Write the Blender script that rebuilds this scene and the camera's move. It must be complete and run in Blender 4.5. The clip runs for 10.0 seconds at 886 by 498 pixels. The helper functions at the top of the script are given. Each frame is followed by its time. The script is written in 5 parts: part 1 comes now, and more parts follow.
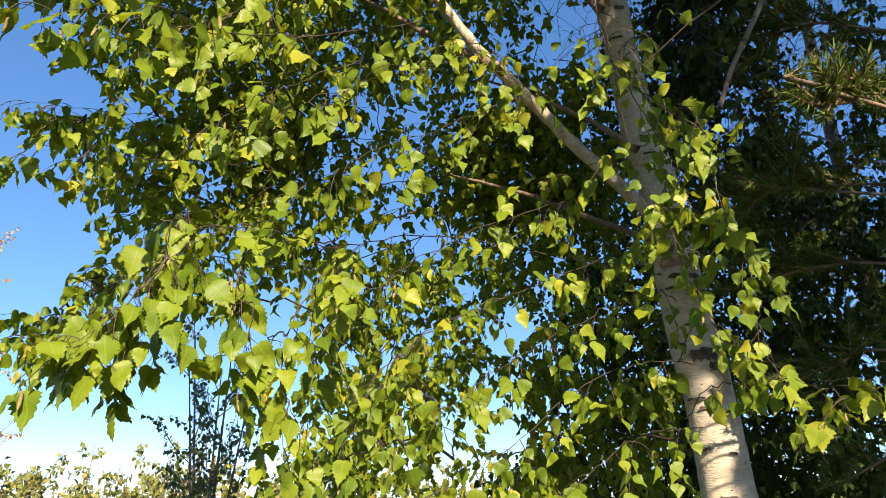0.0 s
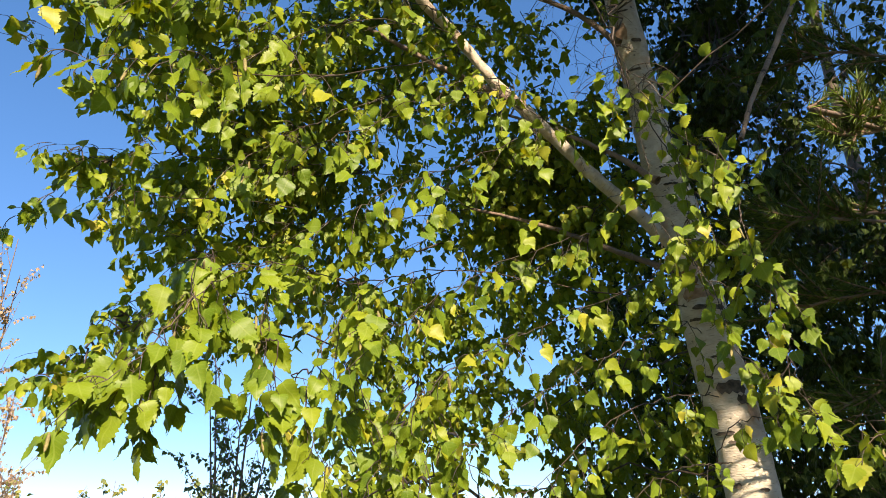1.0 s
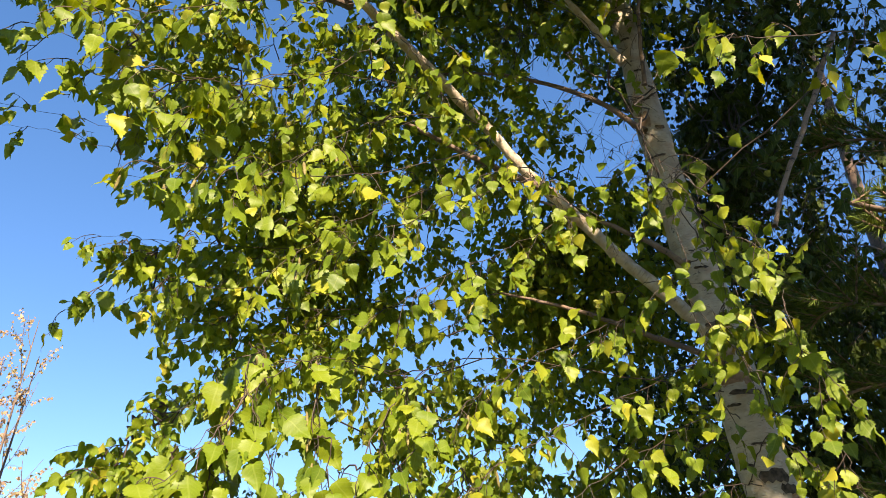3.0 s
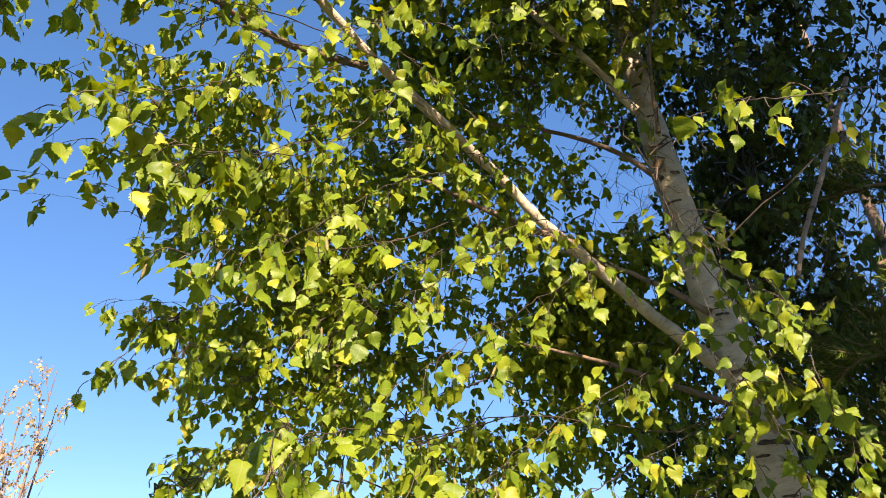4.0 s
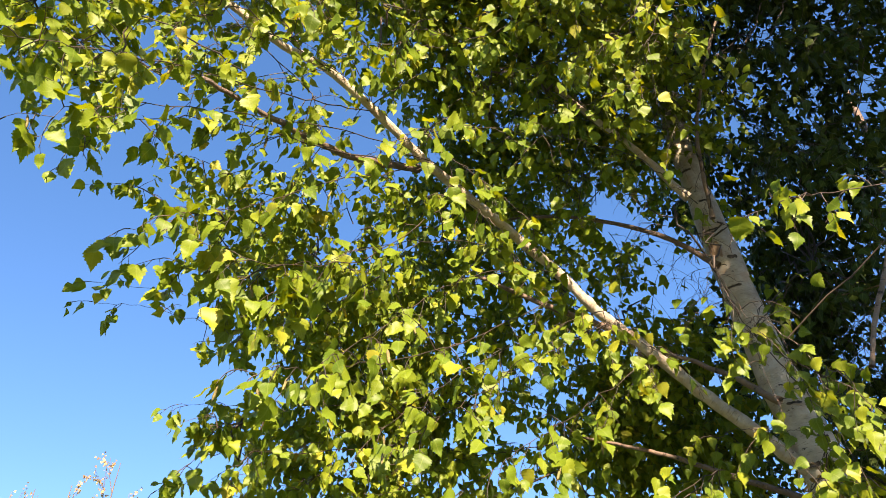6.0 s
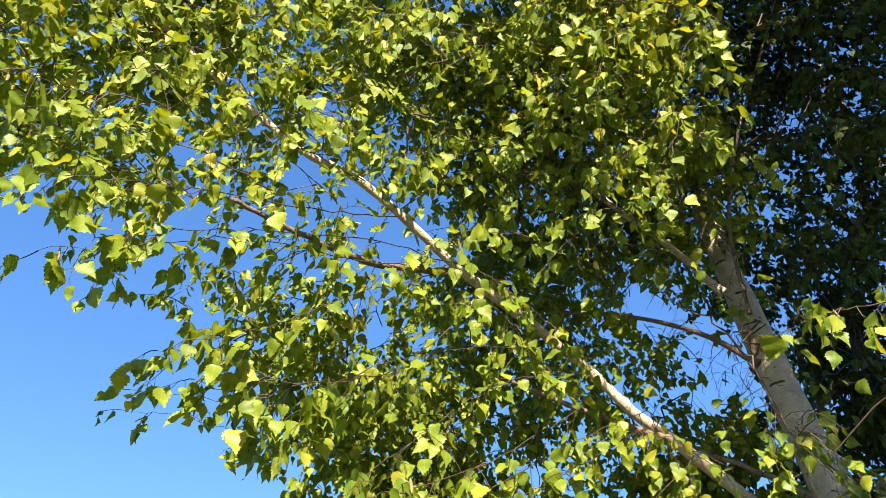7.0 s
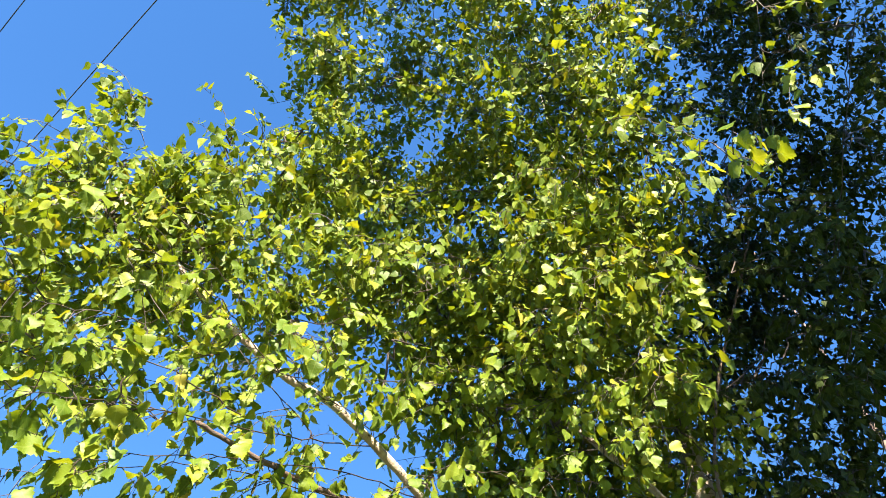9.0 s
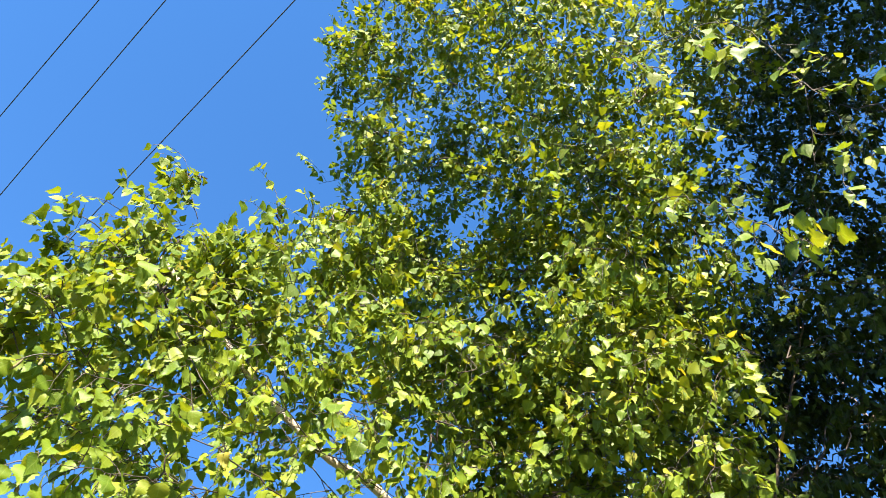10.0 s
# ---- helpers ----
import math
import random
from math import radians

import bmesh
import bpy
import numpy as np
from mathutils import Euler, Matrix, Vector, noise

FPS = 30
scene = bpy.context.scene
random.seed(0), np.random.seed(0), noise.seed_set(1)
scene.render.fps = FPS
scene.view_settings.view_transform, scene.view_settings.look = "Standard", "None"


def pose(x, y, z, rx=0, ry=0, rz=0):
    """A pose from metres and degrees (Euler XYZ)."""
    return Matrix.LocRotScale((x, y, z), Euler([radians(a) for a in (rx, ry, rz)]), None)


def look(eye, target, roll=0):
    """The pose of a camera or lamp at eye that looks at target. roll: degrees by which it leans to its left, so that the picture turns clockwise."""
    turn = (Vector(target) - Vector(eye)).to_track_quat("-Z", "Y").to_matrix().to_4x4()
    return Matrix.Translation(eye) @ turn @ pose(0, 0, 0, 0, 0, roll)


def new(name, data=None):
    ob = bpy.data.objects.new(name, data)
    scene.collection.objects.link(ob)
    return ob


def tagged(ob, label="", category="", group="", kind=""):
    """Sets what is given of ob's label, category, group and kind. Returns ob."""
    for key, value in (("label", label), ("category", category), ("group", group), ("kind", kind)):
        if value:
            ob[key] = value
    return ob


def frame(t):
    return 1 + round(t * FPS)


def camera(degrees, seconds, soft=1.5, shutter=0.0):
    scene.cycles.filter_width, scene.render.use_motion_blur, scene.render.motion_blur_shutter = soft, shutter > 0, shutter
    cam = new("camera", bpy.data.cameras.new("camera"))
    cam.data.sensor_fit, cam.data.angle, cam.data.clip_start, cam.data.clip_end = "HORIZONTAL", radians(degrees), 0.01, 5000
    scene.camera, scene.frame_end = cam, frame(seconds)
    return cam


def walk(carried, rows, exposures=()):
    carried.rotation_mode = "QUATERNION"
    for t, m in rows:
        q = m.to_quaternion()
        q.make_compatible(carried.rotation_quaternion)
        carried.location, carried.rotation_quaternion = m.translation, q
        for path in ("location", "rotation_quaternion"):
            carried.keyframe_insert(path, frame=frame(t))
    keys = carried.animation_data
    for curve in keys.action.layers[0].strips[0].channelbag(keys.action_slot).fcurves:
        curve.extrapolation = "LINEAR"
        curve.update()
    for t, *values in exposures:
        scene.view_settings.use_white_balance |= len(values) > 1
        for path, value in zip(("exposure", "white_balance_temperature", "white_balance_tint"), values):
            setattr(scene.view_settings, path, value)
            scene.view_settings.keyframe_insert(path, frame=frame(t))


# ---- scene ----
cam = camera(62.6, 10.0, soft=0.4)
PATH = [
    (0, (0.041, 0.038, 1.668), (0.063, 1.907, 2.381), 0.1),
    (0.5, (0.045, 0.034, 1.673), (0.031, 1.885, 2.429), 0.0),
    (1, (0.031, 0.038, 1.676), (0.003, 1.873, 2.469), 0.0),
    (1.5, (0.013, 0.034, 1.682), (-0.021, 1.849, 2.521), 0.6),
    (2, (-0.013, 0.035, 1.683), (-0.055, 1.836, 2.551), 0.7),
    (2.5, (-0.02, 0.035, 1.683), (-0.064, 1.818, 2.587), 0.3),
    (3, (-0.04, 0.001, 1.702), (-0.098, 1.745, 2.678), 0.0),
    (3.2, (-0.052, -0.014, 1.707), (-0.114, 1.714, 2.713), 0.3),
    (4.3, (-0.058, -0.04, 1.775), (-0.162, 1.652, 2.836), -1.2),
    (4.5, (-0.067, -0.047, 1.776), (-0.181, 1.642, 2.84), -1.1),
    (5, (-0.067, -0.04, 1.785), (-0.184, 1.638, 2.867), -0.3),
    (5.5, (-0.08, -0.062, 1.779), (-0.214, 1.576, 2.919), 0.3),
    (5.7, (-0.076, -0.067, 1.78), (-0.248, 1.539, 2.96), 0.6),
    (6.8, (-0.027, -0.118, 1.858), (-0.317, 1.315, 3.223), 0.2),
    (7, (-0.027, -0.121, 1.862), (-0.327, 1.281, 3.256), 1.9),
    (7.5, (-0.025, -0.124, 1.864), (-0.311, 1.218, 3.319), 2.0),
    (8, (-0.02, -0.128, 1.872), (-0.263, 1.15, 3.392), 1.1),
    (8.3, (-0.036, -0.117, 1.887), (-0.139, 1.101, 3.47), -1.8),
    (8.5, (-0.016, -0.125, 1.886), (-0.134, 1.011, 3.528), -0.2),
    (8.7, (-0.008, -0.13, 1.88), (-0.152, 0.905, 3.586), 1.1),
    (8.8, (-0.016, -0.129, 1.885), (-0.187, 0.861, 3.614), 3.2),
    (9, (-0.018, -0.128, 1.9), (-0.21, 0.812, 3.655), 4.6),
    (9.5, (-0.024, -0.127, 1.906), (-0.275, 0.691, 3.713), 10.1),
    (10, (-0.031, -0.128, 1.908), (-0.315, 0.604, 3.747), 14.0),
]
walk(cam, [(t, look(eye, target, roll)) for t, eye, target, roll in PATH],
     [(0.0, 1.58, 6870, 17), (3.0, 1.80, 7170, 20), (5.5, 2.02, 7320, 23), (7.5, 2.10, 6430, 17), (8.5, 2.22, 6350, 16), (9.0, 2.38, 6250, 14), (10.0, 2.30, 6100, 13)])


# ---- light ----
SUN_AZ, SUN_EL = radians(165), radians(27)      # azimuth clockwise from +y
TO_SUN = Vector((math.sin(SUN_AZ) * math.cos(SUN_EL), math.cos(SUN_AZ) * math.cos(SUN_EL), math.sin(SUN_EL)))
world = bpy.data.worlds.new("sky")
scene.world = world
world.use_nodes = True
wn = world.node_tree.nodes
sky = wn.new("ShaderNodeTexSky")
sky.sky_type, sky.sun_disc = "NISHITA", False
sky.sun_elevation, sky.sun_rotation, sky.altitude = SUN_EL, SUN_AZ, 1200
sky.air_density, sky.dust_density, sky.ozone_density = 0.85, 0.0, 3.0
wn["Background"].inputs["Strength"].default_value = 0.115
deep = wn.new("ShaderNodeHueSaturation")        # the clean, dry evening air gives a deep blue
deep.inputs["Saturation"].default_value = 1.32
deep.inputs["Hue"].default_value = 0.503
even = wn.new("ShaderNodeGamma")
even.inputs["Gamma"].default_value = 0.78
world.node_tree.links.new(sky.outputs[0], even.inputs["Color"])
world.node_tree.links.new(even.outputs[0], deep.inputs["Color"])
world.node_tree.links.new(deep.outputs[0], wn["Background"].inputs["Color"])
sun = new("sun", bpy.data.lights.new("sun", "SUN"))
sun.data.energy, sun.data.angle, sun.data.color = 5.0, radians(0.53), (1.0, 0.87, 0.66)
sun.matrix_world = look(TO_SUN * 40, (0, 0, 0))

rng = np.random.default_rng(7)


# ---- materials ----
def material(name):
    m = bpy.data.materials.new(name)
    m.use_nodes = True
    return m, m.node_tree.nodes, m.node_tree.links, m.node_tree.nodes["Principled BSDF"]


def ramp(nodes, stops):
    r = nodes.new("ShaderNodeValToRGB")
    e = r.color_ramp.elements
    while len(e) < len(stops):
        e.new(0.5)
    for el, (p, c) in zip(e, stops):
        el.position, el.color = p, (*c, 1)
    return r


def math_node(nodes, links, op, a, b=None):
    n = nodes.new("ShaderNodeMath")
    n.operation = op
    for i, v in enumerate((a, b)):
        if v is None:
            continue
        if isinstance(v, (int, float)):
            n.inputs[i].default_value = v
        else:
            links.new(v, n.inputs[i])
    return n.outputs[0]


def leaf_material(name, stops, single, through_light=0.38, rough=0.48, shine=0.34):
    """Green leaf: midrib and side veins, mottling, a share of light passing through. single: one object a leaf."""
    m, n, k, bsdf = material(name)
    if single:
        pick = n.new("ShaderNodeObjectInfo").outputs["Random"]
    else:
        pick = n.new("ShaderNodeNewGeometry").outputs["Random Per Island"]
    base = ramp(n, stops)
    k.new(pick, base.inputs[0])
    uv = n.new("ShaderNodeUVMap").outputs[0]
    sep = n.new("ShaderNodeSeparateXYZ")
    k.new(uv, sep.inputs[0])
    side = math_node(n, k, "ABSOLUTE", sep.outputs[0])
    rib = math_node(n, k, "LESS_THAN", side, 0.022)
    slant = math_node(n, k, "SUBTRACT", sep.outputs[1], math_node(n, k, "MULTIPLY", side, 0.75))
    wave = math_node(n, k, "SINE", math_node(n, k, "MULTIPLY", slant, 48.0))
    vein = math_node(n, k, "GREATER_THAN", wave, 0.86)
    lines = math_node(n, k, "MAXIMUM", rib, math_node(n, k, "MULTIPLY", vein, 0.5))
    spots = n.new("ShaderNodeTexNoise")
    spots.inputs["Scale"].default_value = 70
    spots.inputs["Detail"].default_value = 3
    mix = n.new("ShaderNodeMix")
    mix.data_type, mix.blend_type = "RGBA", "MULTIPLY"
    mix.inputs[0].default_value = 0.55
    k.new(base.outputs[0], mix.inputs[6])
    mott = ramp(n, [(0.3, (0.62, 0.66, 0.5)), (0.7, (1.15, 1.1, 1.0))])
    k.new(spots.outputs[0], mott.inputs[0])
    k.new(mott.outputs[0], mix.inputs[7])
    pale = n.new("ShaderNodeMix")
    pale.data_type = "RGBA"
    k.new(math_node(n, k, "MULTIPLY", lines, 0.17), pale.inputs[0])
    k.new(mix.outputs[2], pale.inputs[6])
    pale.inputs[7].default_value = (0.34, 0.40, 0.11, 1)
    k.new(pale.outputs[2], bsdf.inputs["Base Color"])
    bsdf.inputs["Roughness"].default_value = rough
    bsdf.inputs["Specular IOR Level"].default_value = shine
    bump = n.new("ShaderNodeBump")
    bump.inputs["Strength"].default_value = 0.35
    bump.inputs["Distance"].default_value = 0.002
    k.new(lines, bump.inputs["Height"])
    k.new(bump.outputs[0], bsdf.inputs["Normal"])
    tr = n.new("ShaderNodeBsdfTranslucent")
    warm = n.new("ShaderNodeMix")
    warm.data_type, warm.blend_type = "RGBA", "MULTIPLY"
    warm.inputs[0].default_value = 1.0
    k.new(pale.outputs[2], warm.inputs[6])
    warm.inputs[7].default_value = (1.75, 1.42, 0.4, 1)
    k.new(warm.outputs[2], tr.inputs[0])
    ms = n.new("ShaderNodeMixShader")
    ms.inputs[0].default_value = through_light
    k.new(bsdf.outputs[0], ms.inputs[1])
    k.new(tr.outputs[0], ms.inputs[2])
    k.new(ms.outputs[0], n["Material Output"].inputs["Surface"])
    return m


BIRCH_GREENS = [(0.0, (0.090, 0.155, 0.011)), (0.35, (0.126, 0.195, 0.012)), (0.7, (0.166, 0.232, 0.014)),
                (0.94, (0.225, 0.27, 0.018)), (0.99, (0.32, 0.32, 0.03)), (1.0, (0.38, 0.34, 0.06))]
leaf_one = leaf_material("birch leaf", BIRCH_GREENS[:3] + [(1.0, (0.182, 0.245, 0.015))], True)
leaf_many = leaf_material("birch leaves", BIRCH_GREENS, False)
# darker, duller leaf: the side trees' shade is put into its colour
leaf_shade_tint = leaf_material("neighbour leaves darkened for shade", [(0.0, (0.020, 0.038, 0.007)), (0.6, (0.033, 0.060, 0.010)), (1.0, (0.06, 0.088, 0.014))], False, 0.15, 0.6, 0.15)
leaf_olive = leaf_material("shrub leaves", [(0.0, (0.10, 0.13, 0.035)), (0.6, (0.2, 0.22, 0.06)), (1.0, (0.3, 0.28, 0.09))], False, 0.35)
leaf_blue = leaf_material("sapling leaves", [(0.0, (0.04, 0.07, 0.03)), (1.0, (0.10, 0.14, 0.05))], False, 0.3)
leaf_pink = leaf_material("reddish seed heads", [(0.0, (0.30, 0.20, 0.16)), (0.6, (0.42, 0.30, 0.24)), (1.0, (0.34, 0.30, 0.16))], False, 0.35, 0.7)


def bark_material(name, pale, mid, dark, cover, orange=0.25):
    """White birch bark: cross-wise lenticels, black cracked patches, a warm tint where the skin peels. UV is in metres."""
    m, n, k, bsdf = material(name)
    uv = n.new("ShaderNodeUVMap").outputs[0]

    def noise_at(sx, sy, scale, detail=4, rough=0.6):
        mp = n.new("ShaderNodeMapping")
        mp.inputs["Scale"].default_value = (sx, sy, 1)
        k.new(uv, mp.inputs[0])
        t = n.new("ShaderNodeTexNoise")
        t.inputs["Scale"].default_value = scale
        t.inputs["Detail"].default_value = detail
        t.inputs["Roughness"].default_value = rough
        k.new(mp.outputs[0], t.inputs["Vector"])
        return t.outputs[0]

    tone = ramp(n, [(0.3, mid), (0.62, pale)])
    k.new(noise_at(1, 2.2, 9, 5), tone.inputs[0])
    warm = n.new("ShaderNodeMix")
    warm.data_type = "RGBA"
    wmask = ramp(n, [(0.52, (0, 0, 0)), (0.66, (1, 1, 1))])
    k.new(noise_at(1.2, 2.5, 5, 3), wmask.inputs[0])
    k.new(math_node(n, k, "MULTIPLY", wmask.outputs[0], orange), warm.inputs[0])
    k.new(tone.outputs[0], warm.inputs[6])
    warm.inputs[7].default_value = (0.42, 0.25, 0.14, 1)
    # fine cross-wise pores
    pores = ramp(n, [(0.60, (0, 0, 0)), (0.66, (1, 1, 1))])
    k.new(noise_at(5, 60, 3.2, 2), pores.inputs[0])
    # broad black cracks, wider than tall
    cracks = ramp(n, [(cover, (0, 0, 0)), (cover + 0.035, (1, 1, 1))])
    k.new(noise_at(3.2, 9.0, 3.4, 6, 0.68), cracks.inputs[0])
    both = math_node(n, k, "MAXIMUM", math_node(n, k, "MULTIPLY", pores.outputs[0], 0.34), cracks.outputs[0])
    col = n.new("ShaderNodeMix")
    col.data_type = "RGBA"
    k.new(both, col.inputs[0])
    k.new(warm.outputs[2], col.inputs[6])
    col.inputs[7].default_value = (*dark, 1)
    k.new(col.outputs[2], bsdf.inputs["Base Color"])
    bsdf.inputs["Roughness"].default_value = 0.72
    height = math_node(n, k, "SUBTRACT", noise_at(2, 8, 22, 6), math_node(n, k, "MULTIPLY", both, 0.9))
    bump = n.new("ShaderNodeBump")
    bump.inputs["Strength"].default_value = 0.7
    bump.inputs["Distance"].default_value = 0.006
    k.new(height, bump.inputs["Height"])
    k.new(bump.outputs[0], bsdf.inputs["Normal"])
    return m


bark_white = bark_material("white birch bark", (0.52, 0.46, 0.365), (0.33, 0.285, 0.215), (0.035, 0.03, 0.025), 0.625, 0.4)
bark_limb = bark_material("birch limb bark", (0.52, 0.45, 0.35), (0.28, 0.22, 0.15), (0.05, 0.04, 0.03), 0.62, 0.4)
bark_dead = bark_material("dead branch bark", (0.24, 0.17, 0.12), (0.13, 0.09, 0.06), (0.03, 0.024, 0.02), 0.58, 0.3)
bark_dark = bark_material("brown branch bark", (0.16, 0.11, 0.08), (0.08, 0.055, 0.04), (0.02, 0.016, 0.014), 0.62, 0.2)
bark_pine = bark_material("orange pine bark", (0.16, 0.095, 0.055), (0.09, 0.055, 0.035), (0.03, 0.022, 0.016), 0.55, 0.5)


def plain_material(name, a, b, scale, rough, bump_by=0.2):
    m, n, k, bsdf = material(name)
    t = n.new("ShaderNodeTexNoise")
    t.inputs["Scale"].default_value = scale
    t.inputs["Detail"].default_value = 8
    co = n.new("ShaderNodeTexCoord")
    k.new(co.outputs["Object"], t.inputs["Vector"])
    r = ramp(n, [(0.35, a), (0.65, b)])
    k.new(t.outputs[0], r.inputs[0])
    k.new(r.outputs[0], bsdf.inputs["Base Color"])
    bsdf.inputs["Roughness"].default_value = rough
    bump = n.new("ShaderNodeBump")
    bump.inputs["Strength"].default_value = bump_by
    k.new(t.outputs[0], bump.inputs["Height"])
    k.new(bump.outputs[0], bsdf.inputs["Normal"])
    return m


twig_brown = plain_material("twig bark", (0.022, 0.015, 0.010), (0.06, 0.038, 0.024), 60, 0.6)
wire_black = plain_material("weathered cable", (0.03, 0.03, 0.032), (0.06, 0.06, 0.062), 40, 0.6)
grass_ground = plain_material("rough grass", (0.03, 0.045, 0.014), (0.07, 0.08, 0.03), 1.3, 0.95, 0.6)
needle_green = leaf_material("pine needles", [(0.0, (0.022, 0.036, 0.006)), (0.6, (0.05, 0.085, 0.012)), (1.0, (0.12, 0.175, 0.024))], False, 0.12, 0.6, 0.2)
woods_green = leaf_material("distant foliage", [(0.0, (0.05, 0.075, 0.02)), (1.0, (0.15, 0.17, 0.05))], False, 0.2, 0.7)


# ---- building helpers ----
def unit(v):
    v = np.asarray(v, float)
    return v / (np.sqrt((v * v).sum(-1, keepdims=True)) + 1e-9)


def curve_through(points, steps):
    """A smooth line through the given places."""
    p = np.array(points, float)
    p = np.vstack([2 * p[0] - p[1], p, 2 * p[-1] - p[-2]])
    out = []
    for i in range(1, len(p) - 2):
        for u in np.linspace(0, 1, steps, endpoint=False):
            a, b, c, d = p[i - 1:i + 3]
            out.append(0.5 * (2 * b + (c - a) * u + (2 * a - 5 * b + 4 * c - d) * u * u + (3 * b - a - 3 * c + d) * u ** 3))
    out.append(p[-2])
    return np.array(out)


class Shape:
    """Gathers vertices, faces and UVs, and makes one mesh of them."""

    def __init__(self):
        self.v, self.f, self.uv, self.count = [], [], [], 0

    def tube(self, pts, radii, sides=6, wobble=0.0, cap=True):
        pts, radii = np.asarray(pts, float), np.asarray(radii, float)
        n = len(pts)
        tang = unit(np.gradient(pts, axis=0))
        ref = np.array([1.0, 0.2, 0]) if abs(tang[0][0]) < 0.8 else np.array([0, 0.2, 1.0])
        seg = np.diff(pts, axis=0)
        length = np.concatenate([[0], np.cumsum(np.sqrt((seg * seg).sum(1)))])
        ang = np.arange(sides) * (2 * np.pi / sides)
        a = unit(np.cross(tang, ref))
        b = np.cross(tang, a)
        r = radii[:, None] * (1 + wobble * (rng.random((n, sides)) - 0.5)) if wobble else radii[:, None] * np.ones((1, sides))
        ring = pts[:, None] + (np.cos(ang) * r)[..., None] * a[:, None] + (np.sin(ang) * r)[..., None] * b[:, None]
        self.v.append(ring.reshape(-1, 3))
        base = self.count
        self.count += n * sides
        i0 = base + np.arange(n - 1)[:, None] * sides
        j0 = np.arange(sides)[None]
        j1 = (j0 + 1) % sides
        quads = np.stack([i0 + j0, i0 + j1, i0 + sides + j1, i0 + sides + j0], -1).reshape(-1, 4)
        self.f += quads.tolist()
        girth = 2 * np.pi * float(radii[0])
        u0 = np.broadcast_to(girth * j0 / sides, (n - 1, sides))
        u1 = u0 + girth / sides
        l0 = np.broadcast_to(length[:-1, None], (n - 1, sides))
        l1 = np.broadcast_to(length[1:, None], (n - 1, sides))
        self.uv += np.stack([u0, l0, u1, l0, u1, l1, u0, l1], -1).reshape(-1, 2).tolist()
        if cap:
            self.f.append(tuple(base + (n - 1) * sides + j for j in range(sides)))
            self.uv += [(0, length[-1])] * sides

    def add(self, verts, faces, uvs):
        self.v.append(np.asarray(verts, float))
        self.f += [tuple(self.count + i for i in f) for f in faces]
        for f in faces:
            self.uv += [uvs[i] for i in f]
        self.count += len(verts)

    def mesh(self, name, mat, smooth=True):
        me = bpy.data.meshes.new(name)
        me.from_pydata(np.vstack(self.v).tolist(), [], self.f)
        me.uv_layers.new(name="UVMap").data.foreach_set("uv", np.array(self.uv, np.float32).ravel())
        me.materials.append(mat)
        me.polygons.foreach_set("use_smooth", [smooth] * len(me.polygons))
        me.update()
        return me


def part(name, me, parent, label="", kind=""):
    """Links a mesh, given in world places, as one part of a thing."""
    ob = new(name, me)
    ob.parent = parent
    ob.matrix_parent_inverse = Matrix.Translation(parent.location).inverted()
    return tagged(ob, label=label, kind=kind)


def thing(name, x, y, z, label, category, group=""):
    ob = new(name)
    ob.location = (x, y, z)
    ob.empty_display_size = 0.2
    return tagged(ob, label, category, group)


# ---- leaves ----
def leaf_shape(teeth, fold, curl, twist, wide=0.40):
    """One birch blade, base at the origin, tip at y = 1: verts, triangles, UVs."""
    ys = np.array([0.0, 0.05, 0.14, 0.25, 0.36, 0.5, 0.64, 0.8, 0.91, 1.0])
    ws = np.array([0.03, 0.23, 0.36, 0.40, 0.385, 0.30, 0.205, 0.10, 0.04, 0.0]) * wide / 0.40
    if teeth:
        y2, w2 = [], []
        for i in range(len(ys) - 1):
            y2 += [ys[i], ys[i] + (ys[i + 1] - ys[i]) * 0.55]
            grow = 1.0 if i == 0 else 1.07 + 0.03 * (i % 3 - 1)
            w2 += [ws[i] * grow, (ws[i] * 0.45 + ws[i + 1] * 0.55) * 0.90]
        ys, ws = np.array(y2 + [1.0]), np.array(w2 + [0.0])
    else:
        keep = [0, 3, 9] if teeth is None else [0, 2, 4, 6, 9]
        ys, ws = ys[keep], ws[keep]
    lift = lambda x, y: fold * abs(x) - 0.9 * fold * x * x - curl * y * y + twist * x * y + 0.05 * math.sin(9 * y + 5 * x)
    verts = [(0, y, lift(0, y)) for y in ys]
    n = len(ys)
    for s in (-1, 1):
        verts += [(s * w, y - (0.035 * (i % 2) if teeth else 0), lift(s * w, y)) for i, (w, y) in enumerate(zip(ws, ys))][:-1]
    faces = []
    for s, off in ((0, n), (1, n + n - 1)):
        for i in range(n - 1):
            a, b = i, i + 1
            c, d = off + i, off + i + 1
            quad = (a, c, d, b) if i < n - 2 else (a, c, b)
            faces.append(quad if s else quad[::-1])
    uvs = [(v[0], v[1]) for v in verts]
    return np.array(verts), faces, uvs


LEAF_FINE = [leaf_shape(True, f, c, t, w) for f, c, t, w in
             ((0.25, 0.12, 0.1, 0.40), (0.45, 0.2, -0.15, 0.38), (0.12, 0.05, 0.2, 0.43), (0.35, -0.08, -0.1, 0.40), (0.6, 0.28, 0.1, 0.37))]
LEAF_COARSE = [leaf_shape(False, f, c, t, w) for f, c, t, w in
               ((0.25, 0.12, 0.1, 0.42), (0.5, 0.2, -0.15, 0.40), (0.1, 0.02, 0.2, 0.44), (0.4, -0.1, -0.2, 0.42))]


LEAF_PLAIN = [leaf_shape(None, f, c, t, w) for f, c, t, w in ((0.3, 0.12, 0.1, 0.44), (0.5, 0.2, -0.15, 0.42), (0.1, 0.02, 0.2, 0.46))]


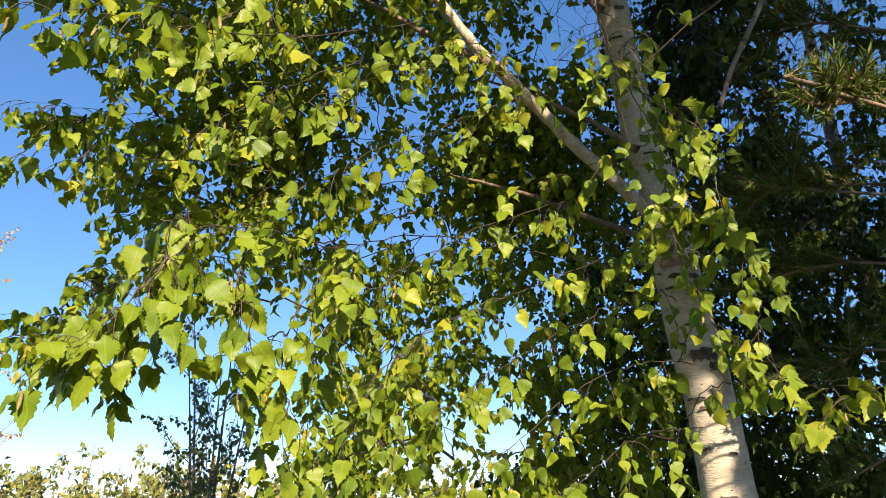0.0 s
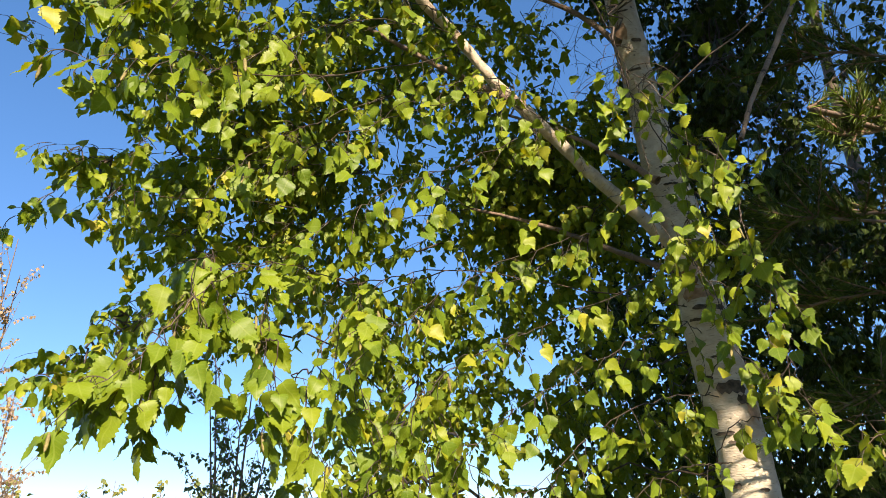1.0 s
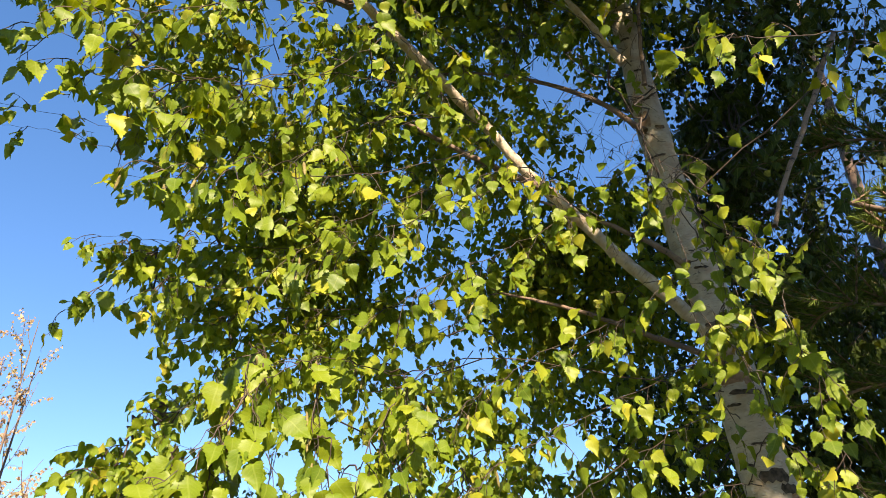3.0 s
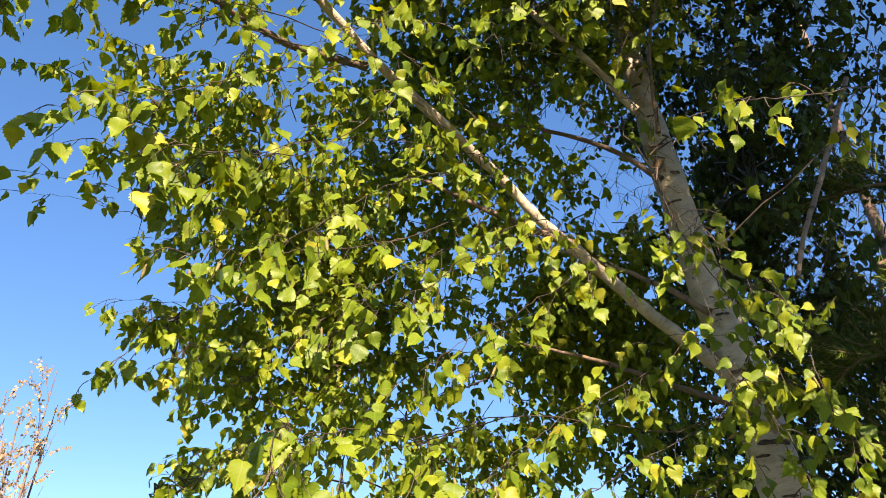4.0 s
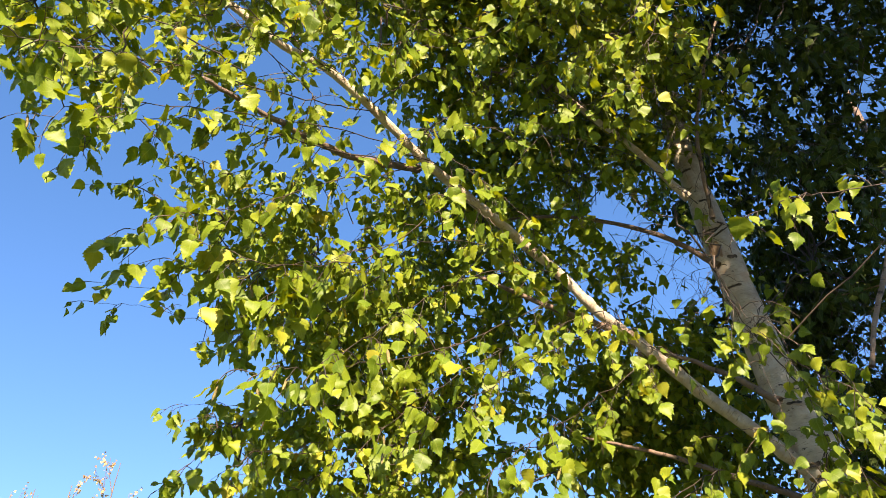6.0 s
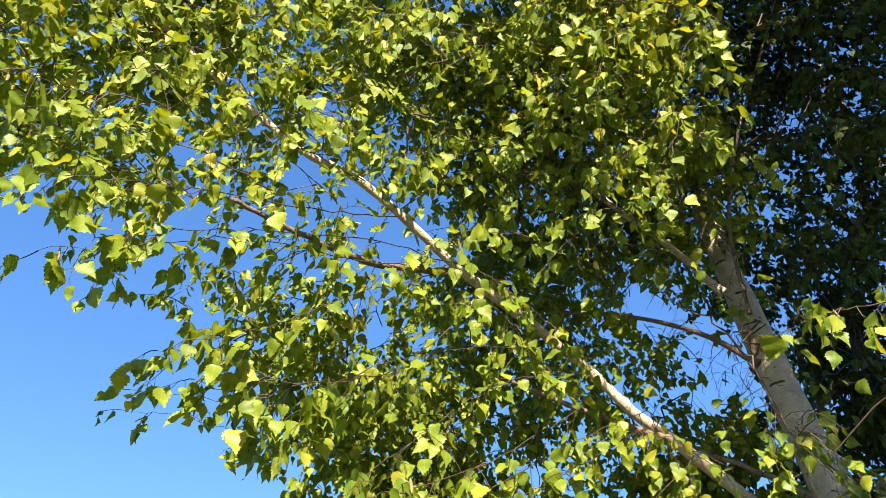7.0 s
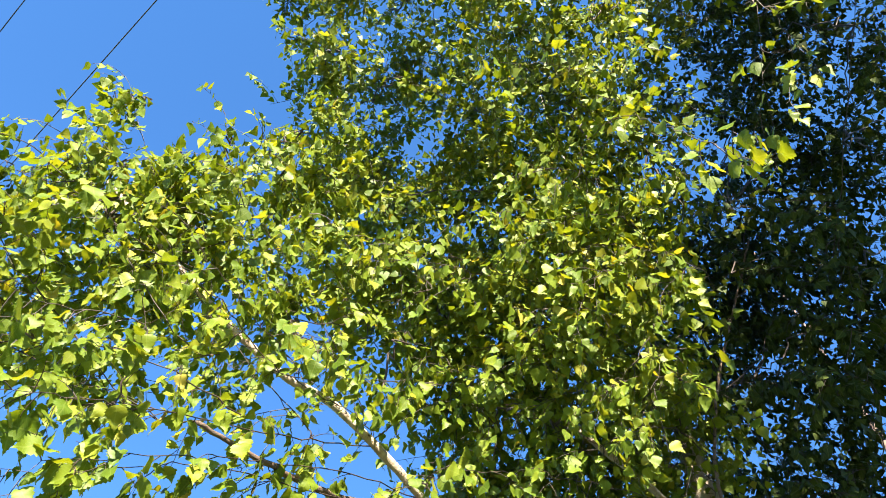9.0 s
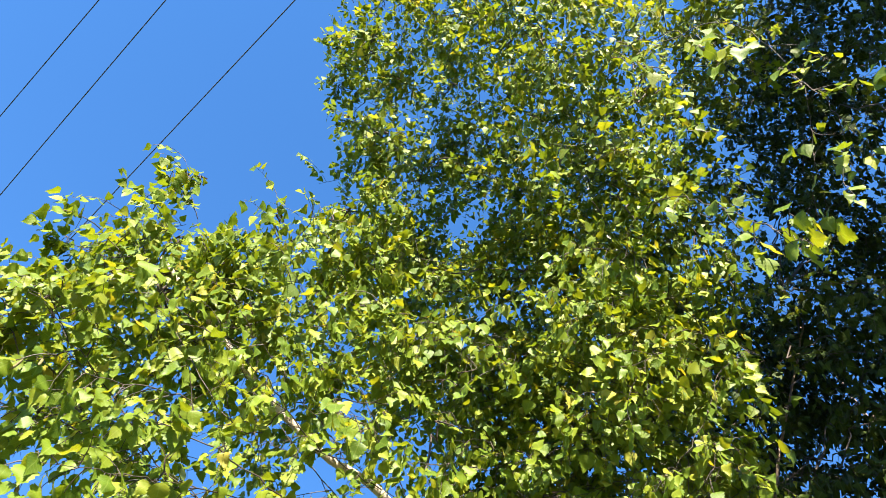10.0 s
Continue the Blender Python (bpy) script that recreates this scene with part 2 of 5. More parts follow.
class Foliage:
    """Leaves and thin twigs of one tree."""

    def __init__(self, facing=0.55, frame_lines=None):
        self.wood_lines = None if frame_lines is None else np.vstack(frame_lines)
        self.pos, self.axis, self.norm, self.size = [], [], [], []
        self.twigs = Shape()
        self.branches = []
        self.facing = facing

    def leaf(self, p, a, nrm, s):
        self.pos.append(p), self.axis.append(a), self.norm.append(nrm), self.size.append(s)

    def twig(self, start, way, length, size, droop=0.8, gap=0.026, bare=0.15, thick=0.0014, stalks=True, facing=None):
        n = 6 if stalks else 4
        size, gap = size * 0.9, gap * 0.74
        pts = [np.array(start, float)]
        d = unit(np.array(way, float))
        for i in range(n):
            d = unit(d + np.array([0, 0, -droop * 0.28]) + rng.normal(0, 0.12, 3))
            pts.append(pts[-1] + d * length / n)
        pts = np.array(pts)
        self.twigs.tube(pts, np.linspace(thick, thick * 0.4, n + 1), 3, cap=False)
        count = max(3, int(length * (1 - bare) / gap))
        u = (bare + (1 - bare) * (np.arange(count) + 0.6) / count) * n
        i = np.minimum(u.astype(int), n - 1)
        seg = pts[i + 1] - pts[i]
        p = pts[i] + seg * (u - i)[:, None]
        t = unit(seg)
        flip = np.where(np.arange(count) % 2, 1.0, -1.0)[:, None]
        side = unit(np.cross(t, rng.normal(0, 1, (count, 3)))) * flip
        stalk = unit(side * 0.8 + t * 0.4 + np.array([0, 0, -0.5]))
        foot = p + stalk * size * 0.35
        # the leaves of one twig hang much alike
        hang = np.array([0, 0, -0.62]) + rng.normal(0, 0.2, 3)
        a = unit(stalk * 0.45 + hang + rng.normal(0, 0.27, (count, 3)))
        lean = np.array(TO_SUN) * (self.facing if facing is None else facing) + np.array([0, 0, 0.15]) + rng.normal(0, 0.48, 3)
        nrm = lean + rng.normal(0, 0.42, (count, 3))
        nrm = unit(nrm - a * (nrm * a).sum(1, keepdims=True))
        self.pos += list(foot)
        self.axis += list(a)
        self.norm += list(nrm)
        self.size += list(size * rng.uniform(0.62, 1.2, count))
        if stalks:
            for q in range(count):
                self.twigs.tube(np.array([p[q], foot[q]]), [0.0007, 0.0006], 3, cap=False)

    def root(self, place):
        """The nearest place on trunk or limbs that lies a little lower than the given one."""
        if self.wood_lines is None:
            return None
        d = np.linalg.norm((self.wood_lines - place) * np.array([1, 1, 0.8]), axis=1) + 2.5 * np.maximum(0, self.wood_lines[:, 2] - place[2] - 0.05)
        return self.wood_lines[np.argmin(d)] if d.min() < 1.3 else None

    def bough(self, places, twigs, size, reach=(0.12, 0.3), start=0.15, droop=0.8, thick=0.0019):
        """A thin branch through places, from the nearest limb, hung with leafy twigs."""
        places = [np.array(p, float) for p in places]
        at = self.root(places[0])
        if at is not None and np.linalg.norm(at - places[0]) > 0.05:
            places = [at] + places
        line = curve_through(places, 8)
        line[1:-1] += rng.normal(0, 0.0035, (len(line) - 2, 3))
        self.branches.append((line, np.linspace(thick, thick * 0.25, len(line))))
        if self.wood_lines is not None:
            self.wood_lines = np.vstack([self.wood_lines, line[::3]])
        n = len(line)
        for j in range(twigs):
            u = start + (1 - start) * (j + rng.random()) / twigs
            i = min(int(u * (n - 1)), n - 2)
            along = unit(line[i + 1] - line[i])
            way = along * 0.5 + rng.normal(0, 0.65, 3) + np.array([0, 0, -0.15])
            self.twig(line[i], way, rng.uniform(*reach) * (1.2 - 0.6 * u), size, droop)
        self.twig(line[-1], line[-1] - line[-2], reach[1] * 0.5, size, droop)

    def fill(self, centre, radii, boughs, size=0.045, twigs=5):
        """A dense clump: one stem from the nearest limb, and short leafy branches all through it."""
        centre, radii = np.array(centre, float), np.array(radii, float)
        at = self.root(centre)
        if at is not None:
            ln = curve_through([at, (at + centre) / 2 + np.array([0, 0, 0.08]), centre], 6)
            ln[1:-1] += rng.normal(0, 0.015, (len(ln) - 2, 3))
            self.branches.append((ln, np.linspace(0.004, 0.0025, len(ln))))
        for j in range(boughs):
            out = unit(rng.normal(0, 1, 3))
            hub = centre + radii * out * rng.random() ** 0.4 * 0.85
            end = hub + unit(out + rng.normal(0, 0.7, 3)) * float(radii.mean()) * rng.uniform(0.35, 0.6)
            ln = curve_through([hub, (hub + end) / 2 + rng.normal(0, 0.02, 3) + np.array([0, 0, 0.03]), end], 3)
            self.twigs.tube(ln, np.linspace(0.0022, 0.001, len(ln)), 3, cap=False)
            for q in range(twigs):
                i = min(int((0.2 + 0.8 * (q + rng.random()) / twigs) * (len(ln) - 1)), len(ln) - 2)
                self.twig(ln[i], (ln[i + 1] - ln[i]) * 3 + rng.normal(0, 0.6, 3), rng.uniform(0.12, 0.28) * min(1.0, float(radii.mean()) / 0.36), size, 0.8, 0.019, 0.05, 0.0011, False, 0.3)

    def branch_parts(self, tree, mat):
        made = []
        for ln, radii in self.branches:
            sh = Shape()
            sh.tube(ln, radii, 6, 0.1)
            made.append((part("branch", sh.mesh("branch", mat), tree), ln))
        return made

    def drop(self, which):
        for name_list in (self.pos, self.axis, self.norm, self.size):
            name_list[:] = [v for v, w in zip(name_list, which) if not w]

    def arrays(self):
        return np.array(self.pos), unit(np.array(self.axis)), unit(np.array(self.norm)), np.array(self.size)

    def meshed(self, name, pick, shapes, mat):
        """One mesh of the chosen leaves."""
        pos, ax, nr, sz = (a[pick] for a in self.arrays())
        cr = np.cross(ax, nr)
        V, LV, UV, starts, nv, nl = [], [], [], [], 0, 0
        kind = np.arange(len(pos)) % len(shapes)
        for s, (verts, faces, uvs) in enumerate(shapes):
            sel = np.where(kind == s)[0]
            if not len(sel):
                continue
            w = (pos[sel][:, None] + sz[sel][:, None, None] * (verts[None, :, :1] * cr[sel][:, None] + verts[None, :, 1:2] * ax[sel][:, None] + verts[None, :, 2:] * nr[sel][:, None]))
            V.append(w.reshape(-1, 3))
            flat = np.array([i for f in faces for i in f])
            LV.append((nv + np.arange(len(sel))[:, None] * len(verts) + flat[None]).ravel())
            UV.append(np.tile(np.array(uvs)[flat], (len(sel), 1)))
            fs = np.cumsum([0] + [len(f) for f in faces])
            starts.append((nl + np.arange(len(sel))[:, None] * fs[-1] + fs[None, :-1]).ravel())
            nv += len(sel) * len(verts)
            nl += len(sel) * fs[-1]
        V, LV, UV, starts = np.vstack(V), np.concatenate(LV), np.vstack(UV), np.concatenate(starts)
        me = bpy.data.meshes.new(name)
        me.vertices.add(len(V))
        me.vertices.foreach_set("co", V.astype(np.float32).ravel())
        me.loops.add(len(LV))
        me.loops.foreach_set("vertex_index", LV.astype(np.int32))
        me.polygons.add(len(starts))
        me.polygons.foreach_set("loop_start", starts.astype(np.int32))
        me.uv_layers.new(name="UVMap").data.foreach_set("uv", UV.astype(np.float32).ravel())
        me.materials.append(mat)
        me.update(calc_edges=True)
        me.validate()
        me.polygons.foreach_set("use_smooth", [True] * len(me.polygons))
        return me


# ---- ground ----
g = Shape()
gx = np.concatenate([[-900, -300, -120, -60], np.linspace(-30, 30, 41), [60, 120, 300, 900]])
gv, gf = [], []
for yy in gx:
    for xx in gx:
        h = 0.06 * noise.noise(Vector((xx * 0.35, yy * 0.35, 0))) + 0.03 * noise.noise(Vector((xx, yy, 4)))
        gv.append((xx, yy, h))
m_ = len(gx)
for i in range(m_ - 1):
    for j in range(m_ - 1):
        gf.append((i * m_ + j, i * m_ + j + 1, (i + 1) * m_ + j + 1, (i + 1) * m_ + j))
g.add(gv, gf, [(v[0], v[1]) for v in gv])
tagged(new("ground", g.mesh("ground", grass_ground)), "rough green grass on gently uneven open ground", "ground", kind="structure")

# ---- the birch ----
birch = thing("birch_tree", 1.05, 2.52, 0, "white-barked silver birch with hanging leafy twigs, standing in grass", "tree")
TRUNK = [(1.10, 2.54, -0.05), (1.07, 2.53, 0.6), (1.03, 2.51, 1.2), (0.99, 2.50, 1.78), (0.955, 2.48, 2.12), (0.906, 2.46, 2.39),
         (0.886, 2.45, 2.62), (0.856, 2.44, 2.84), (0.80, 2.42, 3.10), (0.745, 2.40, 3.55), (0.715, 2.40, 3.9), (0.69, 2.40, 4.3),
         (0.70, 2.39, 4.65), (0.72, 2.37, 5.0), (0.66, 2.31, 5.9), (0.50, 2.22, 7.4), (0.42, 2.15, 8.6), (0.40, 2.12, 9.4)]
line = curve_through(TRUNK, 10)
zs = line[:, 2]
rad = np.interp(zs, [0, 0.3, 1.8, 2.4, 3.1, 3.6, 4.3, 5, 6, 7.5, 9.4], [0.125, 0.105, 0.088, 0.078, 0.068, 0.06, 0.05, 0.042, 0.03, 0.02, 0.006])
rad = rad * (1 + 0.035 * np.sin(zs * 9.0) + 0.025 * np.sin(zs * 23.0 + 1))
s = Shape()
s.tube(line, rad, 22, 0.05)
part("trunk", s.mesh("trunk", bark_white), birch, "white bark with dark cracked patches")
skeleton_lines = [line[line[:, 2] > 1.9]]



def bark_patch(z, turn, wide, tall, mat, name="bark_flake", lift=0.0025, seed=0):
    """A ragged flake of bark that hugs the trunk. turn: degrees from the trunk's face towards the grass."""
    r_ = np.random.default_rng(seed)
    i = int(np.argmin(np.abs(zs - z)))
    c, rr = line[i], rad[i] + lift
    cols, rows_ = 9, 5
    v, fcs = [], []
    edge_t, edge_b = r_.uniform(0.55, 1.0, cols), r_.uniform(0.55, 1.0, cols)
    edge_t[[0, -1]] = edge_b[[0, -1]] = 0.12
    for q in range(rows_):
        for p_ in range(cols):
            k_ = q / (rows_ - 1) * 2 - 1
            h = (edge_t[p_] if k_ > 0 else edge_b[p_]) * k_ * tall / 2
            ang_ = radians(turn - 111) + (p_ / (cols - 1) - 0.5) * wide / rr
            curl = lift * r_.uniform(0.2, 1.4) * (1.8 if abs(k_) == 1 else 1)
            base_c = np.array([np.interp(z + h, zs, line[:, 0]), np.interp(z + h, zs, line[:, 1]), z + h])
            v.append(base_c + np.array([math.cos(ang_), math.sin(ang_), 0]) * (rr + curl))
    for q in range(rows_ - 1):
        for p_ in range(cols - 1):
            fcs.append((q * cols + p_, q * cols + p_ + 1, (q + 1) * cols + p_ + 1, (q + 1) * cols + p_))
    sh = Shape()
    sh.add(v, fcs, [(p_[0] * 1.0, p_[2]) for p_ in v])
    return part(name, sh.mesh(name, mat), birch)


patch_dark = plain_material("cracked dark bark", (0.02, 0.016, 0.013), (0.11, 0.085, 0.065), 55, 0.9, 0.9)
patch_tan = plain_material("tan inner bark", (0.20, 0.12, 0.07), (0.40, 0.27, 0.17), 40, 0.8, 0.5)
for j, (z, turn, wide, tall) in enumerate(((2.20, 10, 0.09, 0.05), (2.16, 35, 0.06, 0.035), (2.235, -35, 0.05, 0.022), (2.06, -30, 0.07, 0.014), (2.03, -10, 0.045, 0.012),
                                           (1.90, -25, 0.025, 0.02), (1.885, 25, 0.03, 0.014), (2.47, 15, 0.11, 0.022), (2.43, -20, 0.05, 0.012), (2.30, 5, 0.05, 0.01),
                                           (2.72, -20, 0.05, 0.018), (2.81, 30, 0.04, 0.010), (2.93, 5, 0.05, 0.012), (3.2, 20, 0.03, 0.018),
                                           (3.42, -10, 0.06, 0.012), (3.55, 25, 0.04, 0.02), (3.7, -5, 0.06, 0.01), (3.86, 15, 0.05, 0.014), (4.05, -15, 0.05, 0.012), (1.75, 0, 0.06, 0.02))):
    bark_patch(z, turn, wide, tall, patch_dark, seed=j)
for j, (z, turn, wide, tall) in enumerate(((2.52, 0, 0.12, 0.05), (2.62, -15, 0.08, 0.06), (2.13, 50, 0.05, 0.08), (3.6, -20, 0.05, 0.09))):
    bark_patch(z, turn, wide, tall, patch_tan, lift=0.0012, seed=50 + j)


def limb(places, r0, r1, mat, parent, label="", sides=12):
    ln = curve_through(places, 8)
    ln[1:-1] += rng.normal(0, 0.0014, (len(ln) - 2, 3))
    sh = Shape()
    rr = np.linspace(r0, r1, len(ln)) * (1 + 0.05 * np.sin(np.arange(len(ln)) * 1.7))
    rr[0] *= 1.35
    sh.tube(ln, rr, sides, 0.06)
    skeleton_lines.append(ln)
    return part("limb", sh.mesh("limb", mat), parent, label)


limb([(0.84, 2.44, 2.70), (0.754, 2.42, 2.78), (0.509, 2.35, 2.99), (0.345, 2.27, 3.13), (0.19, 2.15, 3.21), (0.02, 2.03, 3.36), (-0.27, 1.68, 3.45), (-0.34, 1.56, 3.445),
      (-0.58, 1.25, 3.55), (-0.745, 1.10, 3.57), (-0.98, 0.86, 3.72), (-1.25, 0.62, 3.95)], 0.026, 0.008, bark_limb, birch, "tan and white limb")
limb([(0.86, 2.37, 2.56), (0.65, 2.37, 2.65), (0.48, 2.37, 2.72), (0.31, 2.42, 2.81), (0.10, 2.49, 2.90)], 0.012, 0.005, bark_dark, birch, "dark bare lower limb")
limb([(0.75, 2.30, 2.91), (0.61, 2.39, 3.08), (0.45, 2.46, 3.21), (0.24, 2.56, 3.37)], 0.012, 0.005, bark_dead, birch, "pale limb")
limb([(0.56, 2.04, 3.62), (0.38, 1.99, 3.88), (0.17, 1.96, 4.15), (-0.09, 2.00, 4.65), (-0.30, 2.01, 5.00), (-0.52, 2.01, 5.21)], 0.015, 0.006, bark_limb, birch, "pale limb")
limb([(0.61, 2.08, 3.33), (0.46, 2.10, 3.49), (0.22, 2.11, 3.61), (-0.04, 2.14, 3.68), (-0.33, 2.22, 3.71)], 0.011, 0.004, bark_dark, birch, "thin dark limb")
limb([(0.26, 2.04, 3.05), (0.12, 1.96, 3.07), (-0.06, 1.88, 3.12), (-0.23, 1.78, 3.16)], 0.014, 0.005, bark_dark, birch, "thin dark limb")
limb([(-0.38, 1.58, 3.45), (-0.50, 1.35, 3.28), (-0.56, 1.20, 3.19), (-0.64, 1.01, 3.11), (-0.72, 0.85, 3.06)], 0.012, 0.005, bark_dark, birch, "thin dark limb")
limb([(0.63, 2.06, 3.53), (0.64, 2.01, 3.86), (0.69, 1.99, 4.09), (0.81, 1.93, 4.44), (1.04, 1.84, 4.94), (1.25, 1.73, 5.41)], 0.008, 0.004, bark_dead, birch, "slim pale forked stem")

f = Foliage(0.42, skeleton_lines)
# the foremost spray hangs lowest
f.bough([(0.07, 1.99, 2.45), (-0.19, 1.66, 2.29), (-0.33, 1.38, 2.23), (-0.44, 1.28, 2.12), (-0.54, 1.22, 1.96)], 18, 0.062, (0.06, 0.14))
f.bough([(-0.33, 1.38, 2.23), (-0.33, 1.35, 2.08), (-0.31, 1.37, 1.93)], 8, 0.062, (0.05, 0.13))
f.bough([(-0.44, 1.28, 2.12), (-0.48, 1.23, 2.02), (-0.56, 1.17, 1.91)], 8, 0.068, (0.05, 0.12))
f.bough([(-0.44, 1.34, 2.23), (-0.44, 1.26, 2.15), (-0.39, 1.27, 2.01)], 7, 0.068, (0.05, 0.13))
f.bough([(-0.54, 1.25, 2.02), (-0.57, 1.27, 1.97), (-0.60, 1.29, 1.93)], 3, 0.062, (0.02, 0.05))
f.bough([(-0.47, 1.25, 2.00), (-0.49, 1.28, 1.94), (-0.51, 1.30, 1.89)], 3, 0.062, (0.02, 0.05))
f.bough([(-0.43, 1.29, 2.04), (-0.46, 1.32, 1.99), (-0.48, 1.33, 1.95)], 3, 0.062, (0.02, 0.05))
f.bough([(-0.29, 1.29, 2.04), (-0.29, 1.32, 1.97), (-0.30, 1.34, 1.91)], 4, 0.062, (0.03, 0.06))
f.bough([(0.44, 2.05, 2.59), (0.17, 1.69, 2.36), (-0.02, 1.45, 2.17), (-0.14, 1.38, 2.04)], 19, 0.050, (0.06, 0.14))
f.bough([(0.69, 2.19, 2.51), (0.32, 1.82, 2.26), (0.10, 1.58, 2.10), (-0.06, 1.50, 1.97)], 20, 0.050, (0.06, 0.15))
f.bough([(0.74, 2.23, 2.36), (0.44, 1.83, 2.17), (0.21, 1.69, 2.02), (0.06, 1.62, 1.89)], 19, 0.050, (0.07, 0.16))
f.bough([(0.77, 2.27, 2.15), (0.48, 1.85, 2.03), (0.29, 1.70, 1.90), (0.15, 1.63, 1.78), (0.01, 1.54, 1.71)], 20, 0.050, (0.06, 0.15))
f.bough([(0.79, 2.30, 1.95), (0.53, 1.86, 1.87), (0.35, 1.71, 1.75), (0.19, 1.63, 1.65)], 12, 0.050, (0.07, 0.16))
f.bough([(0.18, 1.94, 3.04), (-0.06, 1.60, 2.74), (-0.21, 1.37, 2.52), (-0.34, 1.29, 2.40)], 19, 0.050, (0.06, 0.15))
f.bough([(0.05, 1.88, 3.13), (-0.17, 1.38, 2.69), (-0.31, 1.12, 2.49), (-0.41, 0.96, 2.39), (-0.50, 0.87, 2.34)], 22, 0.052, (0.05, 0.13))
f.bough([(0.31, 2.03, 2.97), (0.09, 1.76, 2.69), (-0.06, 1.52, 2.49), (-0.23, 1.41, 2.33)], 19, 0.050, (0.10, 0.23))
f.bough([(-0.17, 1.52, 2.23), (-0.24, 1.46, 2.06), (-0.25, 1.44, 1.92), (-0.18, 1.46, 1.80)], 12, 0.052, (0.06, 0.13))
f.bough([(-0.07, 1.60, 1.99), (-0.12, 1.52, 1.85), (-0.16, 1.52, 1.74)], 8, 0.052, (0.06, 0.14))
f.bough([(-0.12, 2.56, 3.08), (-0.60, 2.32, 2.96), (-0.85, 2.15, 2.89), (-0.99, 2.09, 2.88)], 12, 0.050, (0.07, 0.16))
f.bough([(-0.32, 2.54, 2.87), (-0.73, 2.18, 2.70), (-0.84, 2.07, 2.60), (-0.95, 2.01, 2.61)], 13, 0.050, (0.07, 0.16))
f.bough([(-0.38, 2.46, 2.51), (-0.70, 2.08, 2.43), (-0.84, 1.95, 2.29), (-0.95, 1.93, 2.19)], 17, 0.050, (0.06, 0.15))
f.bough([(-0.24, 2.41, 3.32), (-0.68, 2.16, 3.17), (-0.95, 1.98, 3.09), (-1.11, 1.91, 3.06)], 9, 0.050, (0.07, 0.16))
f.bough([(0.02, 2.75, 2.95), (-0.32, 2.62, 2.70), (-0.58, 2.44, 2.46), (-0.76, 2.30, 2.37)], 15, 0.050, (0.13, 0.30))
f.bough([(0.76, 2.06, 2.85), (0.68, 1.64, 2.67), (0.66, 1.50, 2.51), (0.65, 1.46, 2.37)], 8, 0.050, (0.10, 0.24))
f.bough([(0.80, 2.16, 2.64), (0.72, 1.67, 2.37), (0.72, 1.54, 2.25), (0.73, 1.53, 2.09), (0.73, 1.50, 1.98)], 11, 0.050, (0.10, 0.23))
f.bough([(0.86, 2.21, 2.28), (0.76, 1.74, 2.09), (0.73, 1.61, 2.00), (0.77, 1.44, 1.93), (0.82, 1.29, 1.94)], 10, 0.052, (0.06, 0.15))
f.bough([(0.87, 2.26, 2.06), (0.87, 1.83, 2.00), (0.78, 1.44, 1.88), (0.79, 1.32, 1.90)], 6, 0.056, (0.07, 0.15))
f.bough([(0.66, 2.05, 3.01), (0.50, 1.75, 2.98), (0.49, 1.52, 2.77), (0.54, 1.46, 2.65)], 8, 0.050, (0.11, 0.26))
f.bough([(0.78, 2.18, 2.61), (0.61, 1.79, 2.45), (0.59, 1.62, 2.33), (0.63, 1.59, 2.22)], 7, 0.050, (0.10, 0.24))
f.bough([(0.83, 1.22, 2.88), (0.58, 1.09, 2.78), (0.43, 1.01, 2.71), (0.35, 1.03, 2.68)], 13, 0.046, (0.06, 0.14))
f.bough([(0.54, 1.91, 3.21), (0.48, 1.57, 2.82), (0.46, 1.43, 2.67)], 5, 0.050, (0.10, 0.25))
f.bough([(-0.26, 1.64, 3.40), (-0.43, 1.39, 2.97), (-0.58, 1.12, 2.74), (-0.72, 1.04, 2.75), (-0.85, 0.96, 2.74)], 20, 0.060, (0.06, 0.15))
f.bough([(-0.58, 1.12, 2.74), (-0.71, 1.14, 2.73), (-0.79, 1.03, 2.71)], 7, 0.060, (0.06, 0.15))
f.bough([(-0.38, 1.53, 3.42), (-0.55, 1.17, 3.15), (-0.68, 0.98, 3.05), (-0.82, 0.81, 2.90), (-0.86, 0.75, 2.77)], 19, 0.052, (0.06, 0.15))
f.bough([(0.02, 1.87, 3.21), (-0.21, 1.54, 2.98), (-0.37, 1.33, 2.72), (-0.49, 1.23, 2.55)], 17, 0.050, (0.10, 0.23))
f.bough([(0.21, 2.03, 3.15), (-0.06, 1.65, 2.84), (-0.28, 1.43, 2.59), (-0.40, 1.32, 2.43)], 17, 0.050, (0.10, 0.23))
f.bough([(-0.35, 1.83, 3.40), (-0.77, 1.77, 3.00), (-0.95, 1.71, 2.97), (-1.20, 1.65, 3.03), (-1.40, 1.63, 3.06)], 12, 0.050, (0.07, 0.16))
f.bough([(-0.29, 2.44, 3.04), (-0.75, 2.08, 2.89), (-0.97, 1.92, 2.82), (-1.14, 1.84, 2.80)], 14, 0.050, (0.07, 0.16))
f.bough([(-0.50, 2.21, 2.77), (-0.79, 1.85, 2.63), (-0.91, 1.61, 2.53), (-0.99, 1.55, 2.42)], 14, 0.050, (0.06, 0.15))
f.bough([(0.33, 1.83, 3.68), (0.04, 1.51, 3.47), (-0.18, 1.27, 3.28), (-0.33, 1.13, 3.11)], 17, 0.050, (0.11, 0.26))
f.bough([(0.17, 2.02, 3.80), (-0.06, 1.94, 3.60), (-0.25, 1.85, 3.39)], 12, 0.050, (0.13, 0.30))
